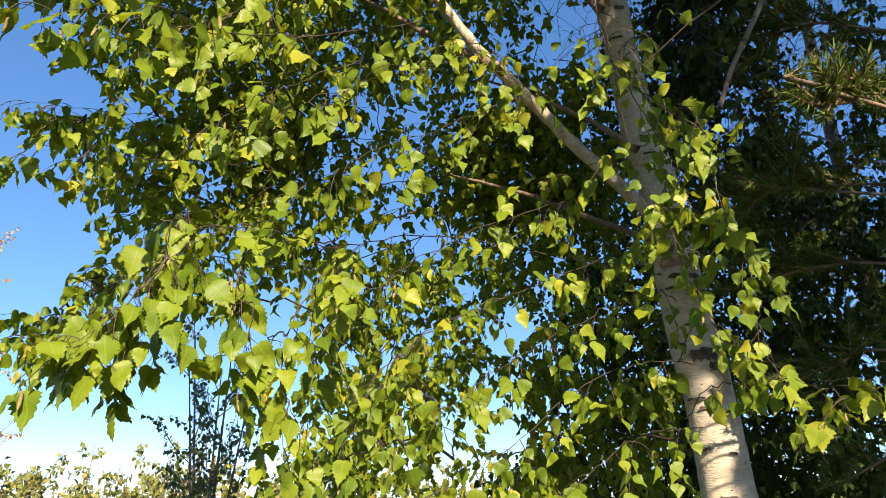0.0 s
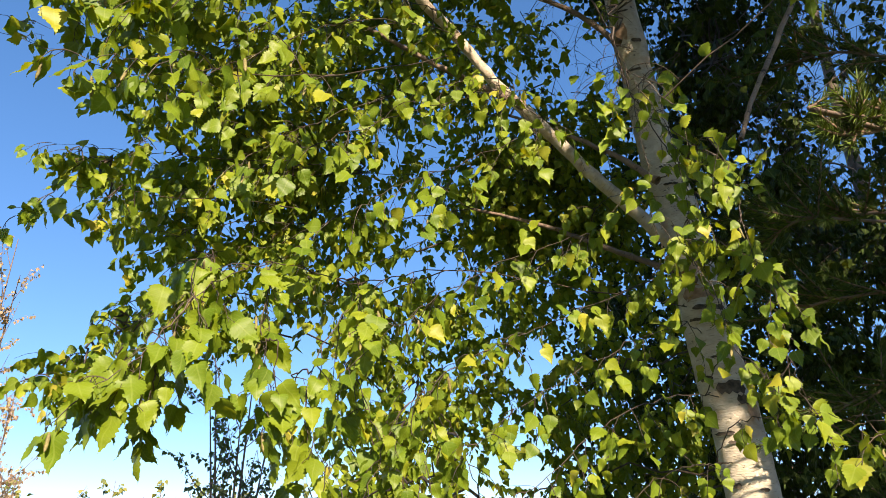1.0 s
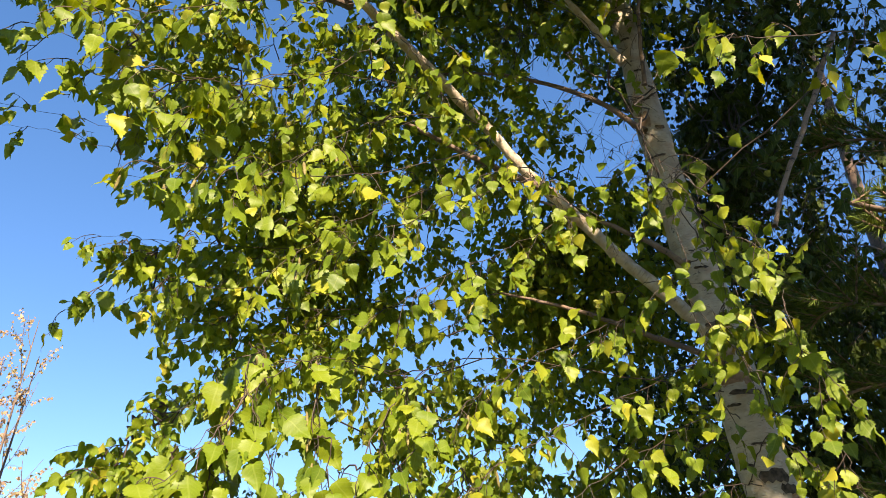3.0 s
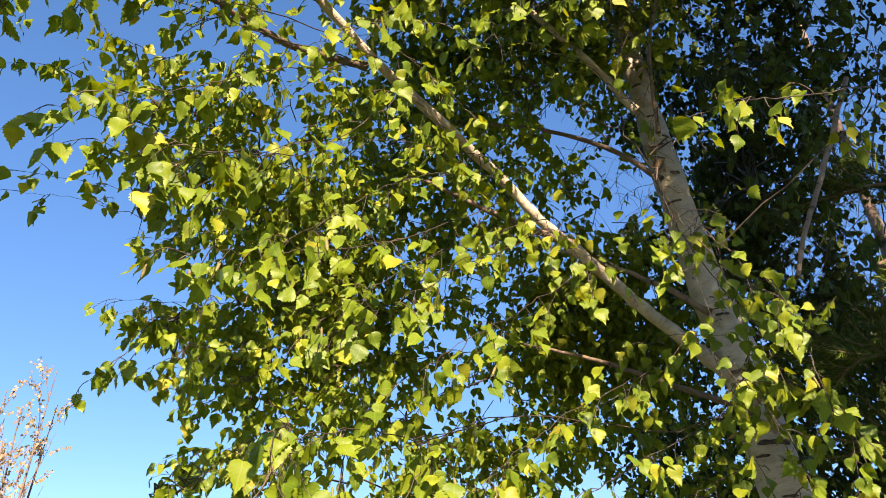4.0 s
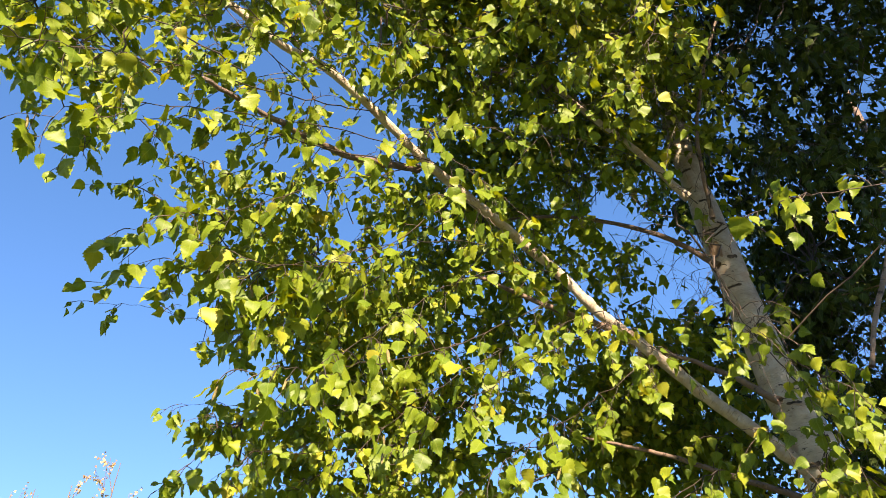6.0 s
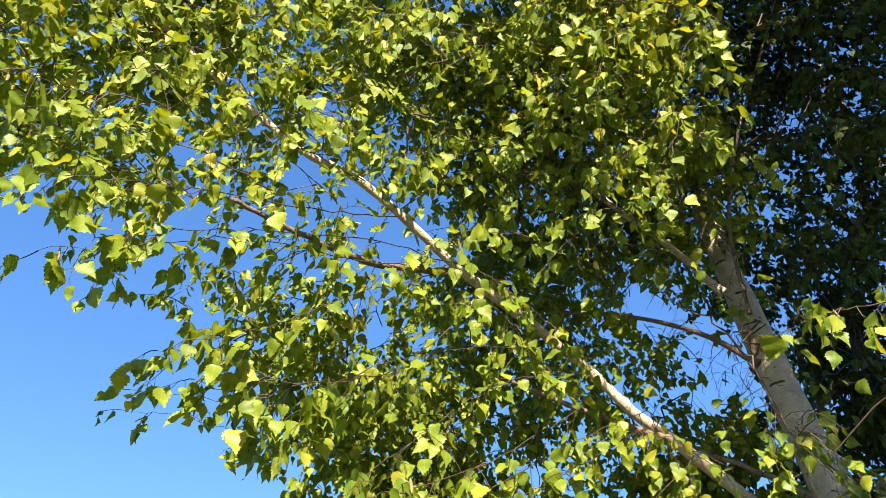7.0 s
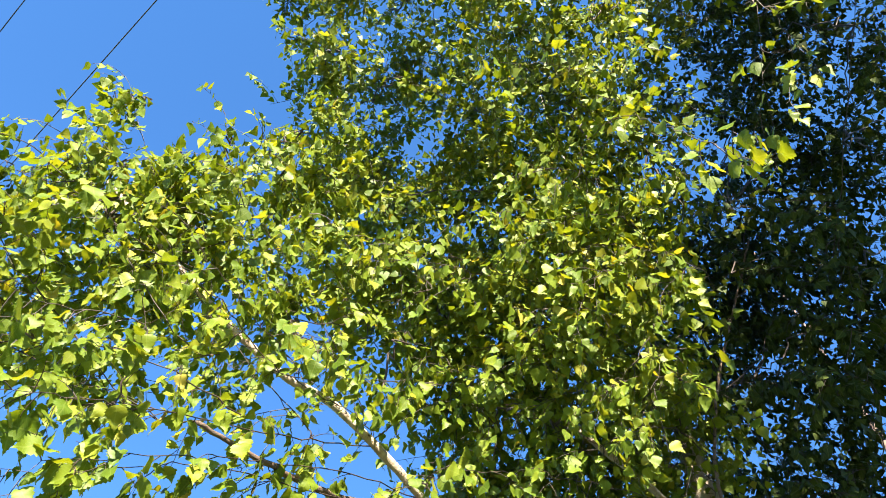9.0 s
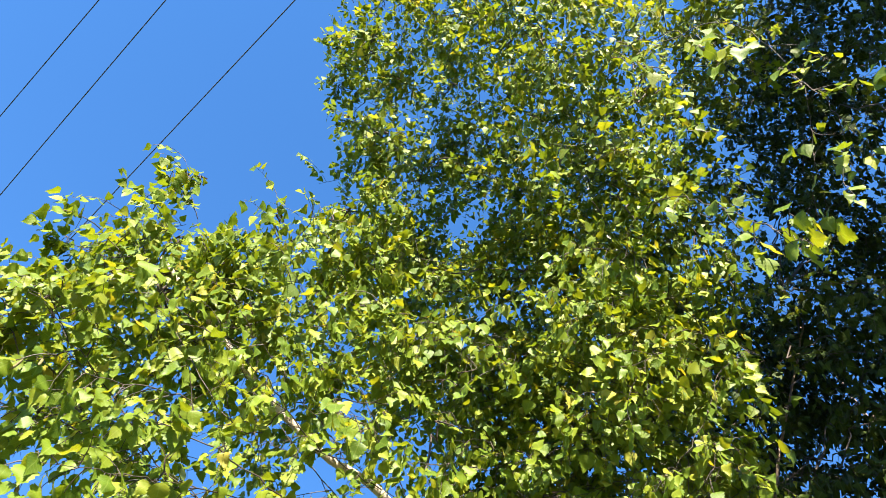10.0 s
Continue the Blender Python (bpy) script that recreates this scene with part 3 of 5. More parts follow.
f.bough([(-0.56, 1.22, 3.52), (-0.67, 0.97, 3.41), (-0.74, 0.71, 3.35), (-0.88, 0.45, 3.28), (-0.99, 0.31, 3.32)], 26, 0.050, (0.10, 0.24))
f.bough([(-0.47, 1.40, 3.53), (-0.61, 1.06, 3.23), (-0.71, 0.78, 3.00), (-0.82, 0.63, 2.89), (-0.91, 0.53, 2.81)], 24, 0.052, (0.06, 0.15))
f.bough([(-0.31, 1.58, 3.46), (-0.52, 1.22, 3.26), (-0.68, 0.93, 3.03), (-0.78, 0.73, 2.84), (-0.91, 0.64, 2.73)], 17, 0.052, (0.06, 0.15))
f.bough([(-0.32, 1.58, 3.45), (-0.51, 1.24, 3.10), (-0.63, 1.01, 2.82), (-0.73, 0.90, 2.71)], 19, 0.052, (0.06, 0.15))
f.bough([(-0.03, 1.90, 3.33), (-0.33, 1.46, 3.05), (-0.51, 1.20, 2.81), (-0.59, 1.14, 2.67)], 19, 0.050, (0.10, 0.23))
f.bough([(-0.26, 2.26, 3.31), (-0.84, 2.05, 3.24), (-1.15, 1.81, 3.18), (-1.42, 1.65, 3.15)], 19, 0.050, (0.07, 0.16))
f.bough([(-0.65, 1.04, 3.50), (-0.74, 0.81, 3.48), (-0.85, 0.59, 3.54)], 15, 0.050, (0.11, 0.26))
f.bough([(-0.50, 1.36, 3.56), (-0.57, 1.06, 3.64), (-0.68, 0.83, 3.73), (-0.82, 0.63, 3.89)], 17, 0.050, (0.12, 0.29))
f.bough([(-0.76, 0.61, 3.08), (-0.86, 0.51, 3.01), (-0.92, 0.41, 2.95)], 12, 0.052, (0.06, 0.14))
f.bough([(-0.40, 1.39, 3.68), (-0.50, 1.01, 3.44), (-0.54, 0.80, 3.32)], 12, 0.050, (0.10, 0.25))
f.bough([(0.38, 2.02, 3.92), (0.12, 1.72, 3.83), (-0.10, 1.45, 3.81), (-0.31, 1.29, 3.78)], 19, 0.050, (0.13, 0.30))
f.bough([(0.59, 2.02, 4.29), (0.33, 1.60, 4.04), (0.15, 1.29, 3.79), (-0.00, 1.13, 3.67)], 20, 0.050, (0.13, 0.30))
f.bough([(0.59, 2.05, 4.40), (0.43, 1.51, 4.34), (0.26, 1.21, 4.19), (0.11, 1.08, 4.16)], 20, 0.050, (0.13, 0.30))
f.bough([(0.23, 2.12, 3.84), (-0.03, 2.00, 3.84), (-0.29, 1.96, 3.72), (-0.51, 1.98, 3.65)], 17, 0.050, (0.13, 0.30))
f.bough([(0.26, 1.57, 4.56), (-0.10, 1.30, 4.39), (-0.40, 1.11, 4.23), (-0.60, 0.95, 4.16)], 22, 0.050, (0.13, 0.30))
f.bough([(0.08, 1.83, 4.39), (-0.23, 1.60, 4.43), (-0.58, 1.46, 4.35), (-0.87, 1.34, 4.34)], 19, 0.050, (0.13, 0.30))
f.bough([(0.64, 2.29, 3.51), (0.46, 2.10, 3.49), (0.21, 2.00, 3.52), (-0.05, 1.90, 3.49)], 14, 0.050, (0.13, 0.30))
f.bough([(-0.62, 1.12, 3.36), (-0.93, 0.88, 3.64), (-1.18, 0.64, 4.11), (-1.33, 0.43, 4.44)], 22, 0.046, (0.13, 0.30))
f.bough([(-0.62, 1.16, 3.59), (-0.87, 0.90, 4.02), (-1.01, 0.59, 4.43)], 19, 0.050, (0.13, 0.30))
f.bough([(-0.84, 0.81, 3.07), (-1.01, 0.58, 3.17), (-1.15, 0.44, 3.27), (-1.22, 0.38, 3.30)], 19, 0.046, (0.10, 0.24))
f.bough([(-0.58, 1.20, 3.96), (-0.75, 0.99, 4.26), (-0.91, 0.78, 4.63)], 17, 0.050, (0.13, 0.30))
f.bough([(-0.65, 0.89, 3.12), (-0.82, 0.69, 3.10), (-1.00, 0.63, 3.08), (-1.14, 0.58, 3.06)], 19, 0.046, (0.07, 0.15))
f.bough([(-0.82, 0.86, 3.33), (-1.10, 0.69, 3.65), (-1.25, 0.53, 3.87), (-1.34, 0.45, 3.96)], 17, 0.046, (0.13, 0.30))
f.bough([(0.32, 1.44, 5.79), (-0.19, 0.94, 5.34), (-0.58, 0.65, 5.17), (-0.84, 0.46, 5.05)], 24, 0.050, (0.13, 0.30))
f.bough([(0.27, 1.23, 6.08), (-0.31, 0.59, 5.73), (-0.67, 0.23, 5.54), (-0.90, 0.15, 5.39)], 24, 0.050, (0.13, 0.30))
f.bough([(0.17, 1.05, 6.35), (-0.19, 0.29, 6.08), (-0.58, 0.03, 5.97), (-0.81, 0.07, 5.83)], 22, 0.050, (0.13, 0.30))
f.bough([(0.34, 1.54, 5.53), (-0.21, 1.17, 4.83), (-0.59, 0.93, 4.55), (-0.81, 0.80, 4.54)], 24, 0.050, (0.13, 0.30))
f.bough([(0.47, 1.61, 4.67), (-0.05, 1.27, 4.22), (-0.34, 1.07, 4.08), (-0.57, 1.04, 4.05)], 22, 0.050, (0.13, 0.30))
f.bough([(0.46, 1.63, 4.65), (0.08, 1.36, 3.92), (-0.20, 1.24, 3.62), (-0.41, 1.15, 3.53)], 22, 0.050, (0.12, 0.29))
f.bough([(0.27, 1.32, 5.84), (0.11, 0.63, 5.42), (0.03, 0.28, 5.18), (-0.09, 0.02, 5.10)], 24, 0.050, (0.13, 0.30))
f.bough([(0.27, 1.32, 5.84), (0.41, 0.69, 5.28), (0.44, 0.34, 5.04), (0.29, 0.13, 4.88)], 24, 0.050, (0.13, 0.30))
f.bough([(0.35, 1.48, 5.55), (0.48, 0.88, 4.90), (0.52, 0.51, 4.58), (0.42, 0.29, 4.43)], 10, 0.050, (0.13, 0.30))
f.bough([(0.41, 1.57, 5.05), (0.18, 1.11, 4.41), (-0.06, 0.92, 4.07), (-0.28, 0.92, 3.94)], 20, 0.050, (0.13, 0.30))
f.bough([(0.47, 1.61, 4.67), (0.34, 1.16, 4.13), (0.24, 0.99, 3.78), (0.15, 0.97, 3.57)], 17, 0.052, (0.12, 0.29))
f.bough([(0.31, 0.96, 4.68), (0.32, 0.60, 3.96), (0.35, 0.46, 3.46), (0.38, 0.41, 3.19), (0.41, 0.41, 3.12)], 10, 0.054, (0.06, 0.15))
f.bough([(0.24, 0.25, 4.47), (0.32, 0.13, 3.86), (0.35, 0.12, 3.65), (0.37, 0.13, 3.54)], 4, 0.054, (0.10, 0.24))
f.bough([(-0.23, 1.65, 2.12), (-0.16, 1.59, 2.00), (-0.14, 1.61, 1.91)], 8, 0.055, (0.06, 0.15))
f.bough([(-0.05, 1.69, 2.07), (-0.02, 1.66, 1.94), (-0.04, 1.63, 1.83)], 8, 0.055, (0.06, 0.15))
f.bough([(-0.31, 1.56, 2.04), (-0.30, 1.53, 1.92), (-0.25, 1.50, 1.81)], 7, 0.055, (0.06, 0.14))
f.bough([(0.03, 1.81, 1.97), (0.08, 1.78, 1.84), (0.11, 1.74, 1.74)], 8, 0.055, (0.07, 0.16))
f.bough([(0.56, 1.78, 3.54), (0.45, 1.56, 3.50), (0.34, 1.49, 3.47)], 6, 0.050, (0.13, 0.30))
f.bough([(0.74, 0.26, 4.99), (0.78, 0.36, 4.33), (0.76, 0.53, 4.08), (0.70, 0.70, 3.93)], 15, 0.055, (0.13, 0.30))
f.bough([(0.78, 0.36, 4.33), (0.82, 0.44, 4.08), (0.79, 0.56, 3.94)], 7, 0.055, (0.13, 0.30))
f.bough([(0.59, 1.83, 4.09), (0.34, 1.36, 3.88), (0.13, 1.15, 3.74), (-0.06, 1.11, 3.60)], 19, 0.050, (0.13, 0.30))
f.bough([(0.61, 1.50, 4.46), (0.40, 1.07, 4.17), (0.22, 0.90, 3.95), (0.05, 0.90, 3.84)], 19, 0.050, (0.13, 0.30))
f.bough([(0.52, 1.83, 3.97), (0.30, 1.43, 3.56), (0.14, 1.34, 3.39), (-0.00, 1.33, 3.27)], 15, 0.050, (0.12, 0.28))
f.bough([(0.58, 1.54, 4.44), (0.44, 1.28, 3.92), (0.29, 1.22, 3.61), (0.17, 1.25, 3.47)], 15, 0.050, (0.12, 0.29))
f.bough([(0.71, 1.48, 4.80), (0.60, 0.98, 4.40), (0.46, 0.72, 4.20), (0.33, 0.61, 4.16)], 15, 0.050, (0.13, 0.30))
f.bough([(0.40, 1.76, 4.05), (0.16, 1.47, 3.80), (-0.06, 1.39, 3.62), (-0.21, 1.35, 3.50)], 14, 0.050, (0.13, 0.30))
f.bough([(0.71, 2.01, 3.00), (0.64, 1.77, 2.70), (0.64, 1.64, 2.48)], 8, 0.050, (0.11, 0.27))
f.bough([(0.50, 2.19, 2.75), (0.51, 1.81, 2.60), (0.55, 1.69, 2.45)], 7, 0.050, (0.11, 0.26))
f.bough([(0.59, 2.03, 3.22), (0.53, 1.76, 2.91), (0.53, 1.70, 2.69)], 5, 0.050, (0.12, 0.28))
f.bough([(0.55, 1.68, 4.08), (0.36, 1.32, 3.89), (0.16, 1.12, 3.76), (-0.01, 1.05, 3.63)], 17, 0.050, (0.13, 0.30))
f.bough([(0.65, 1.60, 4.25), (0.50, 1.19, 4.07), (0.32, 1.00, 3.92), (0.14, 0.94, 3.80)], 17, 0.050, (0.13, 0.30))
f.bough([(0.62, 1.74, 4.01), (0.44, 1.37, 3.71), (0.26, 1.22, 3.54), (0.12, 1.21, 3.44)], 15, 0.050, (0.12, 0.29))
f.bough([(0.72, 1.62, 4.34), (0.63, 1.24, 4.01), (0.52, 1.06, 3.84), (0.41, 1.03, 3.71)], 12, 0.050, (0.13, 0.30))
f.bough([(0.28, 1.49, 4.15), (0.07, 1.18, 4.01), (-0.11, 1.03, 3.87), (-0.24, 1.01, 3.76)], 15, 0.050, (0.13, 0.30))
f.bough([(0.60, 1.13, 4.77), (0.41, 0.71, 4.43), (0.21, 0.53, 4.30), (0.02, 0.47, 4.22)], 8, 0.050, (0.13, 0.30))
f.bough([(0.55, 1.65, 4.12), (0.46, 1.37, 3.85), (0.38, 1.24, 3.64), (0.31, 1.25, 3.45)], 12, 0.050, (0.13, 0.30))
f.bough([(0.40, 1.29, 4.52), (0.29, 0.92, 4.16), (0.17, 0.75, 3.97), (0.03, 0.71, 3.89)], 15, 0.050, (0.13, 0.30))
f.fill((-0.47, 2.79, 3.21), (0.45, 0.45, 0.41), 18)
f.fill((0.12, 2.94, 3.44), (0.45, 0.45, 0.41), 18)
f.fill((0.49, 2.79, 3.62), (0.30, 0.30, 0.27), 13)
f.fill((-0.30, 2.85, 2.64), (0.38, 0.38, 0.34), 16)
f.fill((0.25, 3.12, 2.82), (0.42, 0.42, 0.38), 18)
f.fill((0.76, 3.12, 2.91), (0.42, 0.42, 0.38), 18)
f.fill((-0.01, 3.16, 2.39), (0.36, 0.36, 0.32), 14)
f.fill((0.50, 3.24, 2.31), (0.42, 0.42, 0.38), 18)
f.fill((0.95, 3.25, 2.33), (0.40, 0.40, 0.36), 18)
f.fill((0.81, 3.34, 1.91), (0.40, 0.40, 0.36), 18)
f.fill((0.26, 3.22, 1.90), (0.32, 0.32, 0.29), 13)
f.fill((-0.75, 2.52, 2.93), (0.35, 0.35, 0.32), 13)
f.fill((-0.18, 2.41, 4.26), (0.42, 0.42, 0.38), 27)
f.fill((0.24, 2.64, 4.15), (0.42, 0.42, 0.38), 27)
f.fill((0.52, 2.34, 4.41), (0.42, 0.42, 0.38), 27)
f.fill((-0.44, 2.48, 3.70), (0.40, 0.40, 0.36), 16)
f.fill((-0.79, 2.40, 3.36), (0.36, 0.36, 0.32), 14)
f.fill((-0.74, 2.53, 2.92), (0.34, 0.34, 0.31), 14)
f.fill((-0.07, 2.67, 3.82), (0.40, 0.40, 0.36), 16)
f.fill((-0.38, 1.62, 4.88), (0.45, 0.45, 0.41), 28)
f.fill((0.14, 1.92, 5.06), (0.45, 0.45, 0.41), 28)
f.fill((-0.09, 2.30, 4.38), (0.42, 0.42, 0.38), 27)
f.fill((0.41, 2.39, 4.68), (0.42, 0.42, 0.38), 27)
f.fill((-0.39, 2.45, 3.89), (0.36, 0.36, 0.32), 14)
f.fill((-0.68, 1.30, 4.42), (0.42, 0.42, 0.38), 27)
f.fill((-0.77, 2.54, 3.47), (0.34, 0.34, 0.31), 14)
f.fill((-0.98, 2.14, 3.40), (0.28, 0.28, 0.25), 11)
f.fill((-0.96, 0.89, 4.07), (0.38, 0.38, 0.34), 16)
f.fill((-1.23, 0.79, 3.73), (0.34, 0.34, 0.31), 13)
f.fill((-0.66, 0.65, 6.09), (0.50, 0.50, 0.45), 32)
f.fill((-0.16, 0.56, 6.35), (0.50, 0.50, 0.45), 32)
f.fill((0.36, 0.62, 6.33), (0.50, 0.50, 0.45), 32)
f.fill((-0.82, 1.03, 5.65), (0.42, 0.42, 0.38), 28)
f.fill((-0.33, 1.05, 5.72), (0.48, 0.48, 0.43), 32)
f.fill((0.12, 1.15, 5.69), (0.48, 0.48, 0.43), 32)
f.fill((-0.68, 1.37, 5.12), (0.36, 0.36, 0.32), 24)
f.fill((-0.24, 1.43, 5.15), (0.42, 0.42, 0.38), 28)
f.fill((0.15, 1.51, 4.99), (0.42, 0.42, 0.38), 28)
f.fill((-0.45, 1.61, 4.56), (0.36, 0.36, 0.32), 24)
f.fill((-0.07, 1.69, 4.54), (0.40, 0.40, 0.36), 28)
f.fill((0.23, 1.71, 4.39), (0.36, 0.36, 0.32), 24)
f.fill((0.52, 0.85, 5.54), (0.36, 0.36, 0.32), 24)
f.fill((0.48, 1.26, 5.08), (0.36, 0.36, 0.32), 24)
f.fill((-0.25, -0.15, 6.60), (0.50, 0.50, 0.45), 32)
f.fill((0.40, -0.09, 6.59), (0.50, 0.50, 0.45), 32)
f.fill((0.02, 0.19, 5.29), (0.38, 0.38, 0.34), 24)
f.fill((0.24, 0.74, 4.77), (0.36, 0.36, 0.32), 11)
f.fill((0.19, 1.16, 4.15), (0.30, 0.30, 0.27), 21)
f.fill((-1.20, 0.88, 3.87), (0.36, 0.36, 0.32), 14)
f.fill((-1.20, 0.82, 3.37), (0.32, 0.32, 0.29), 13)
f.fill((0.43, 2.84, 3.16), (0.32, 0.32, 0.29), 14)
f.fill((0.66, 3.02, 3.17), (0.30, 0.30, 0.27), 13)
f.fill((0.60, 2.92, 3.17), (0.32, 0.32, 0.29), 14)
f.fill((0.27, 2.88, 3.12), (0.30, 0.30, 0.27), 14)
f.fill((0.44, 2.88, 3.22), (0.35, 0.35, 0.32), 14)
f.fill((-0.76, 2.25, 2.51), (0.26, 0.26, 0.23), 11)
f.fill((-0.87, 1.96, 2.23), (0.20, 0.20, 0.18), 8)
f.fill((-0.93, 1.84, 2.12), (0.16, 0.16, 0.14), 6)
f.fill((-0.62, 2.31, 3.17), (0.30, 0.30, 0.27), 11)
f.fill((-0.82, 2.08, 3.21), (0.24, 0.24, 0.22), 6)
f.fill((-0.79, 1.89, 3.36), (0.28, 0.28, 0.25), 11)
f.fill((-0.88, 1.72, 2.57), (0.16, 0.16, 0.14), 6)
f.fill((-0.87, 2.05, 2.88), (0.24, 0.24, 0.22), 10)
f.fill((-0.54, 2.50, 3.08), (0.30, 0.30, 0.27), 13)
f.fill((-0.93, 1.39, 3.18), (0.20, 0.20, 0.18), 8)
f.fill((-0.73, 1.66, 3.30), (0.24, 0.24, 0.22), 10)
f.fill((0.62, 1.54, 4.99), (0.40, 0.40, 0.36), 24)
f.fill((0.61, 2.20, 4.26), (0.26, 0.26, 0.23), 16)
f.fill((-0.15, 1.68, 4.25), (0.34, 0.34, 0.31), 21)
f.fill((-1.27, 0.60, 4.07), (0.20, 0.20, 0.18), 8)
f.fill((-1.30, 0.49, 4.33), (0.10, 0.10, 0.09), 5)
f.fill((-1.05, 0.76, 4.36), (0.16, 0.16, 0.14), 6)
f.fill((-1.13, 0.85, 4.05), (0.24, 0.24, 0.22), 10)
f.fill((-1.17, 0.51, 3.29), (0.20, 0.20, 0.18), 8)
f.fill((-1.27, 0.58, 3.71), (0.18, 0.18, 0.16), 6)
f.fill((-0.94, 0.95, 4.56), (0.20, 0.20, 0.18), 12)
f.fill((-0.87, 0.34, 5.58), (0.26, 0.26, 0.23), 16)
f.fill((-0.81, 0.61, 5.24), (0.20, 0.20, 0.18), 15)
f.fill((-0.77, 0.15, 5.73), (0.28, 0.28, 0.25), 16)
f.fill((-0.84, 0.84, 4.85), (0.20, 0.20, 0.18), 15)
f.fill((0.62, 1.11, 5.01), (0.28, 0.28, 0.25), 16)
f.fill((0.77, 0.50, 5.57), (0.30, 0.30, 0.27), 20)
f.fill((0.54, 0.26, 5.85), (0.40, 0.40, 0.36), 24)
f.fill((-0.54, -0.04, 6.28), (0.40, 0.40, 0.36), 24)
f.fill((-0.31, 2.80, 2.00), (0.22, 0.22, 0.20), 8)
f.fill((-0.10, 2.93, 1.85), (0.24, 0.24, 0.22), 8)
f.fill((-0.35, 2.61, 1.80), (0.20, 0.20, 0.18), 6)
f.fill((-0.21, 2.96, 2.29), (0.26, 0.26, 0.23), 10)
f.fill((0.48, 2.26, 4.95), (0.38, 0.38, 0.34), 24)
f.fill((0.67, 1.89, 5.52), (0.40, 0.40, 0.36), 24)
f.fill((-0.71, 2.03, 5.44), (0.34, 0.34, 0.31), 20)
f.fill((-0.82, 1.52, 5.68), (0.36, 0.36, 0.32), 20)
f.fill((0.18, 1.42, 6.02), (0.40, 0.40, 0.36), 24)
f.fill((-1.33, 1.07, 4.31), (0.30, 0.30, 0.27), 10)
f.fill((-1.43, 1.05, 3.87), (0.26, 0.26, 0.23), 8)
f.fill((-1.25, 1.49, 4.24), (0.26, 0.26, 0.23), 8)

TO_GRASS = unit(np.array([-0.76, -2.5, -1.75]))


def bare_wood(stretch, ways, wide, deep, share, leaves=f):
    """Thins the leaves that hang before a stretch of bare wood or open sky, seen along the given ways."""
    for way in ways:
        q = leaves.arrays()[0][:, None] - stretch[None]
        along = (q * way).sum(2)
        off = np.linalg.norm(q - along[..., None] * way, axis=2)
        leaves.drop(((off < wide) & (along > 0) & (along < deep)).any(1) & (rng.random(len(q)) < share))


# stem and great limb stand bare towards the grass about the fork
bare_wood(line[(zs > 3.15) & (zs < 4.35)], [TO_GRASS], 0.065, 1.4, 0.88)
great = skeleton_lines[1]
bare_wood(great[(great[:, 0] > 0.22) & (great[:, 0] < 0.8)][::2], [unit(np.array([-0.5, -2.25, -1.35]))], 0.04, 1.9, 0.5)
bare_wood(great[(great[:, 0] > -0.1) & (great[:, 0] < 0.24)][::2], [unit(np.array(TO_SUN))], 0.045, 2.2, 0.85)

# open gaps beside the stem and under the great limb
GAP_STEM = np.array([(0.45, 3.29, 4.58), (0.58, 3.40, 4.51), (0.71, 3.52, 4.42), (0.83, 3.60, 4.37), (0.95, 3.70, 4.30), (0.75, 3.66, 4.30)])
GAP_LIMB = np.array([(-1.20, 2.49, 5.00), (-1.08, 2.55, 4.97), (-0.93, 2.68, 4.87), (-0.81, 2.74, 4.84), (-1.32, 2.42, 5.04)])
bare_wood(GAP_STEM, [unit(np.array([-0.73, -3.65, -2.55]))], 0.085, 3.6, 0.93)
bare_wood(GAP_LIMB, [unit(np.array([1.05, -2.7, -3.08]))], 0.065, 3.4, 0.6)

# few leaves right of the upper stem
P_ = f.arrays()[0]
f.drop((P_[:, 0] > 0.6) & (P_[:, 1] < 1.95) & (P_[:, 2] > 3.85) & (P_[:, 2] < 5.3) & (rng.random(len(P_)) < 0.55))

# leafy sprays before the stem and the great limb
f.bough([(-0.26, 1.11, 3.08), (-0.19, 1.18, 3.04), (-0.12, 1.23, 3.00), (-0.04, 1.30, 2.95)], 12, 0.05, (0.05, 0.12))
f.bough([(0.15, 1.74, 2.92), (0.20, 1.76, 2.88), (0.24, 1.79, 2.84), (0.26, 1.82, 2.79)], 7, 0.05, (0.05, 0.11))
f.bough([(-0.25, 1.34, 3.13), (-0.18, 1.38, 3.08), (-0.12, 1.41, 3.02), (-0.08, 1.45, 2.96)], 11, 0.05, (0.05, 0.12))
f.bough([(0.64, 1.64, 2.93), (0.57, 1.65, 2.89), (0.52, 1.67, 2.85), (0.48, 1.68, 2.82)], 8, 0.052, (0.05, 0.12))
f.bough([(0.57, 1.70, 2.77), (0.64, 1.72, 2.73), (0.71, 1.73, 2.68), (0.78, 1.75, 2.63)], 8, 0.052, (0.05, 0.12))
f.bough([(0.72, 1.97, 2.61), (0.71, 2.00, 2.55), (0.76, 2.02, 2.48), (0.82, 2.04, 2.44)], 8, 0.052, (0.05, 0.12))
f.bough([(0.71, 1.93, 2.59), (0.77, 1.95, 2.53), (0.85, 1.96, 2.49), (0.90, 1.97, 2.46)], 8, 0.052, (0.05, 0.12))

pos = f.arrays()[0]
# the leaves that hang lowest and farthest out over the grass are pieces of their own
reach = np.linalg.norm((pos - np.array([-0.05, 0.05, 1.8])) * np.array([1, 1, 1]), axis=1)
order = np.argsort(reach)
single, rest = order[:300], order[300:]
near, mid, far = rest[:7000], rest[7000:40000], rest[40000:]
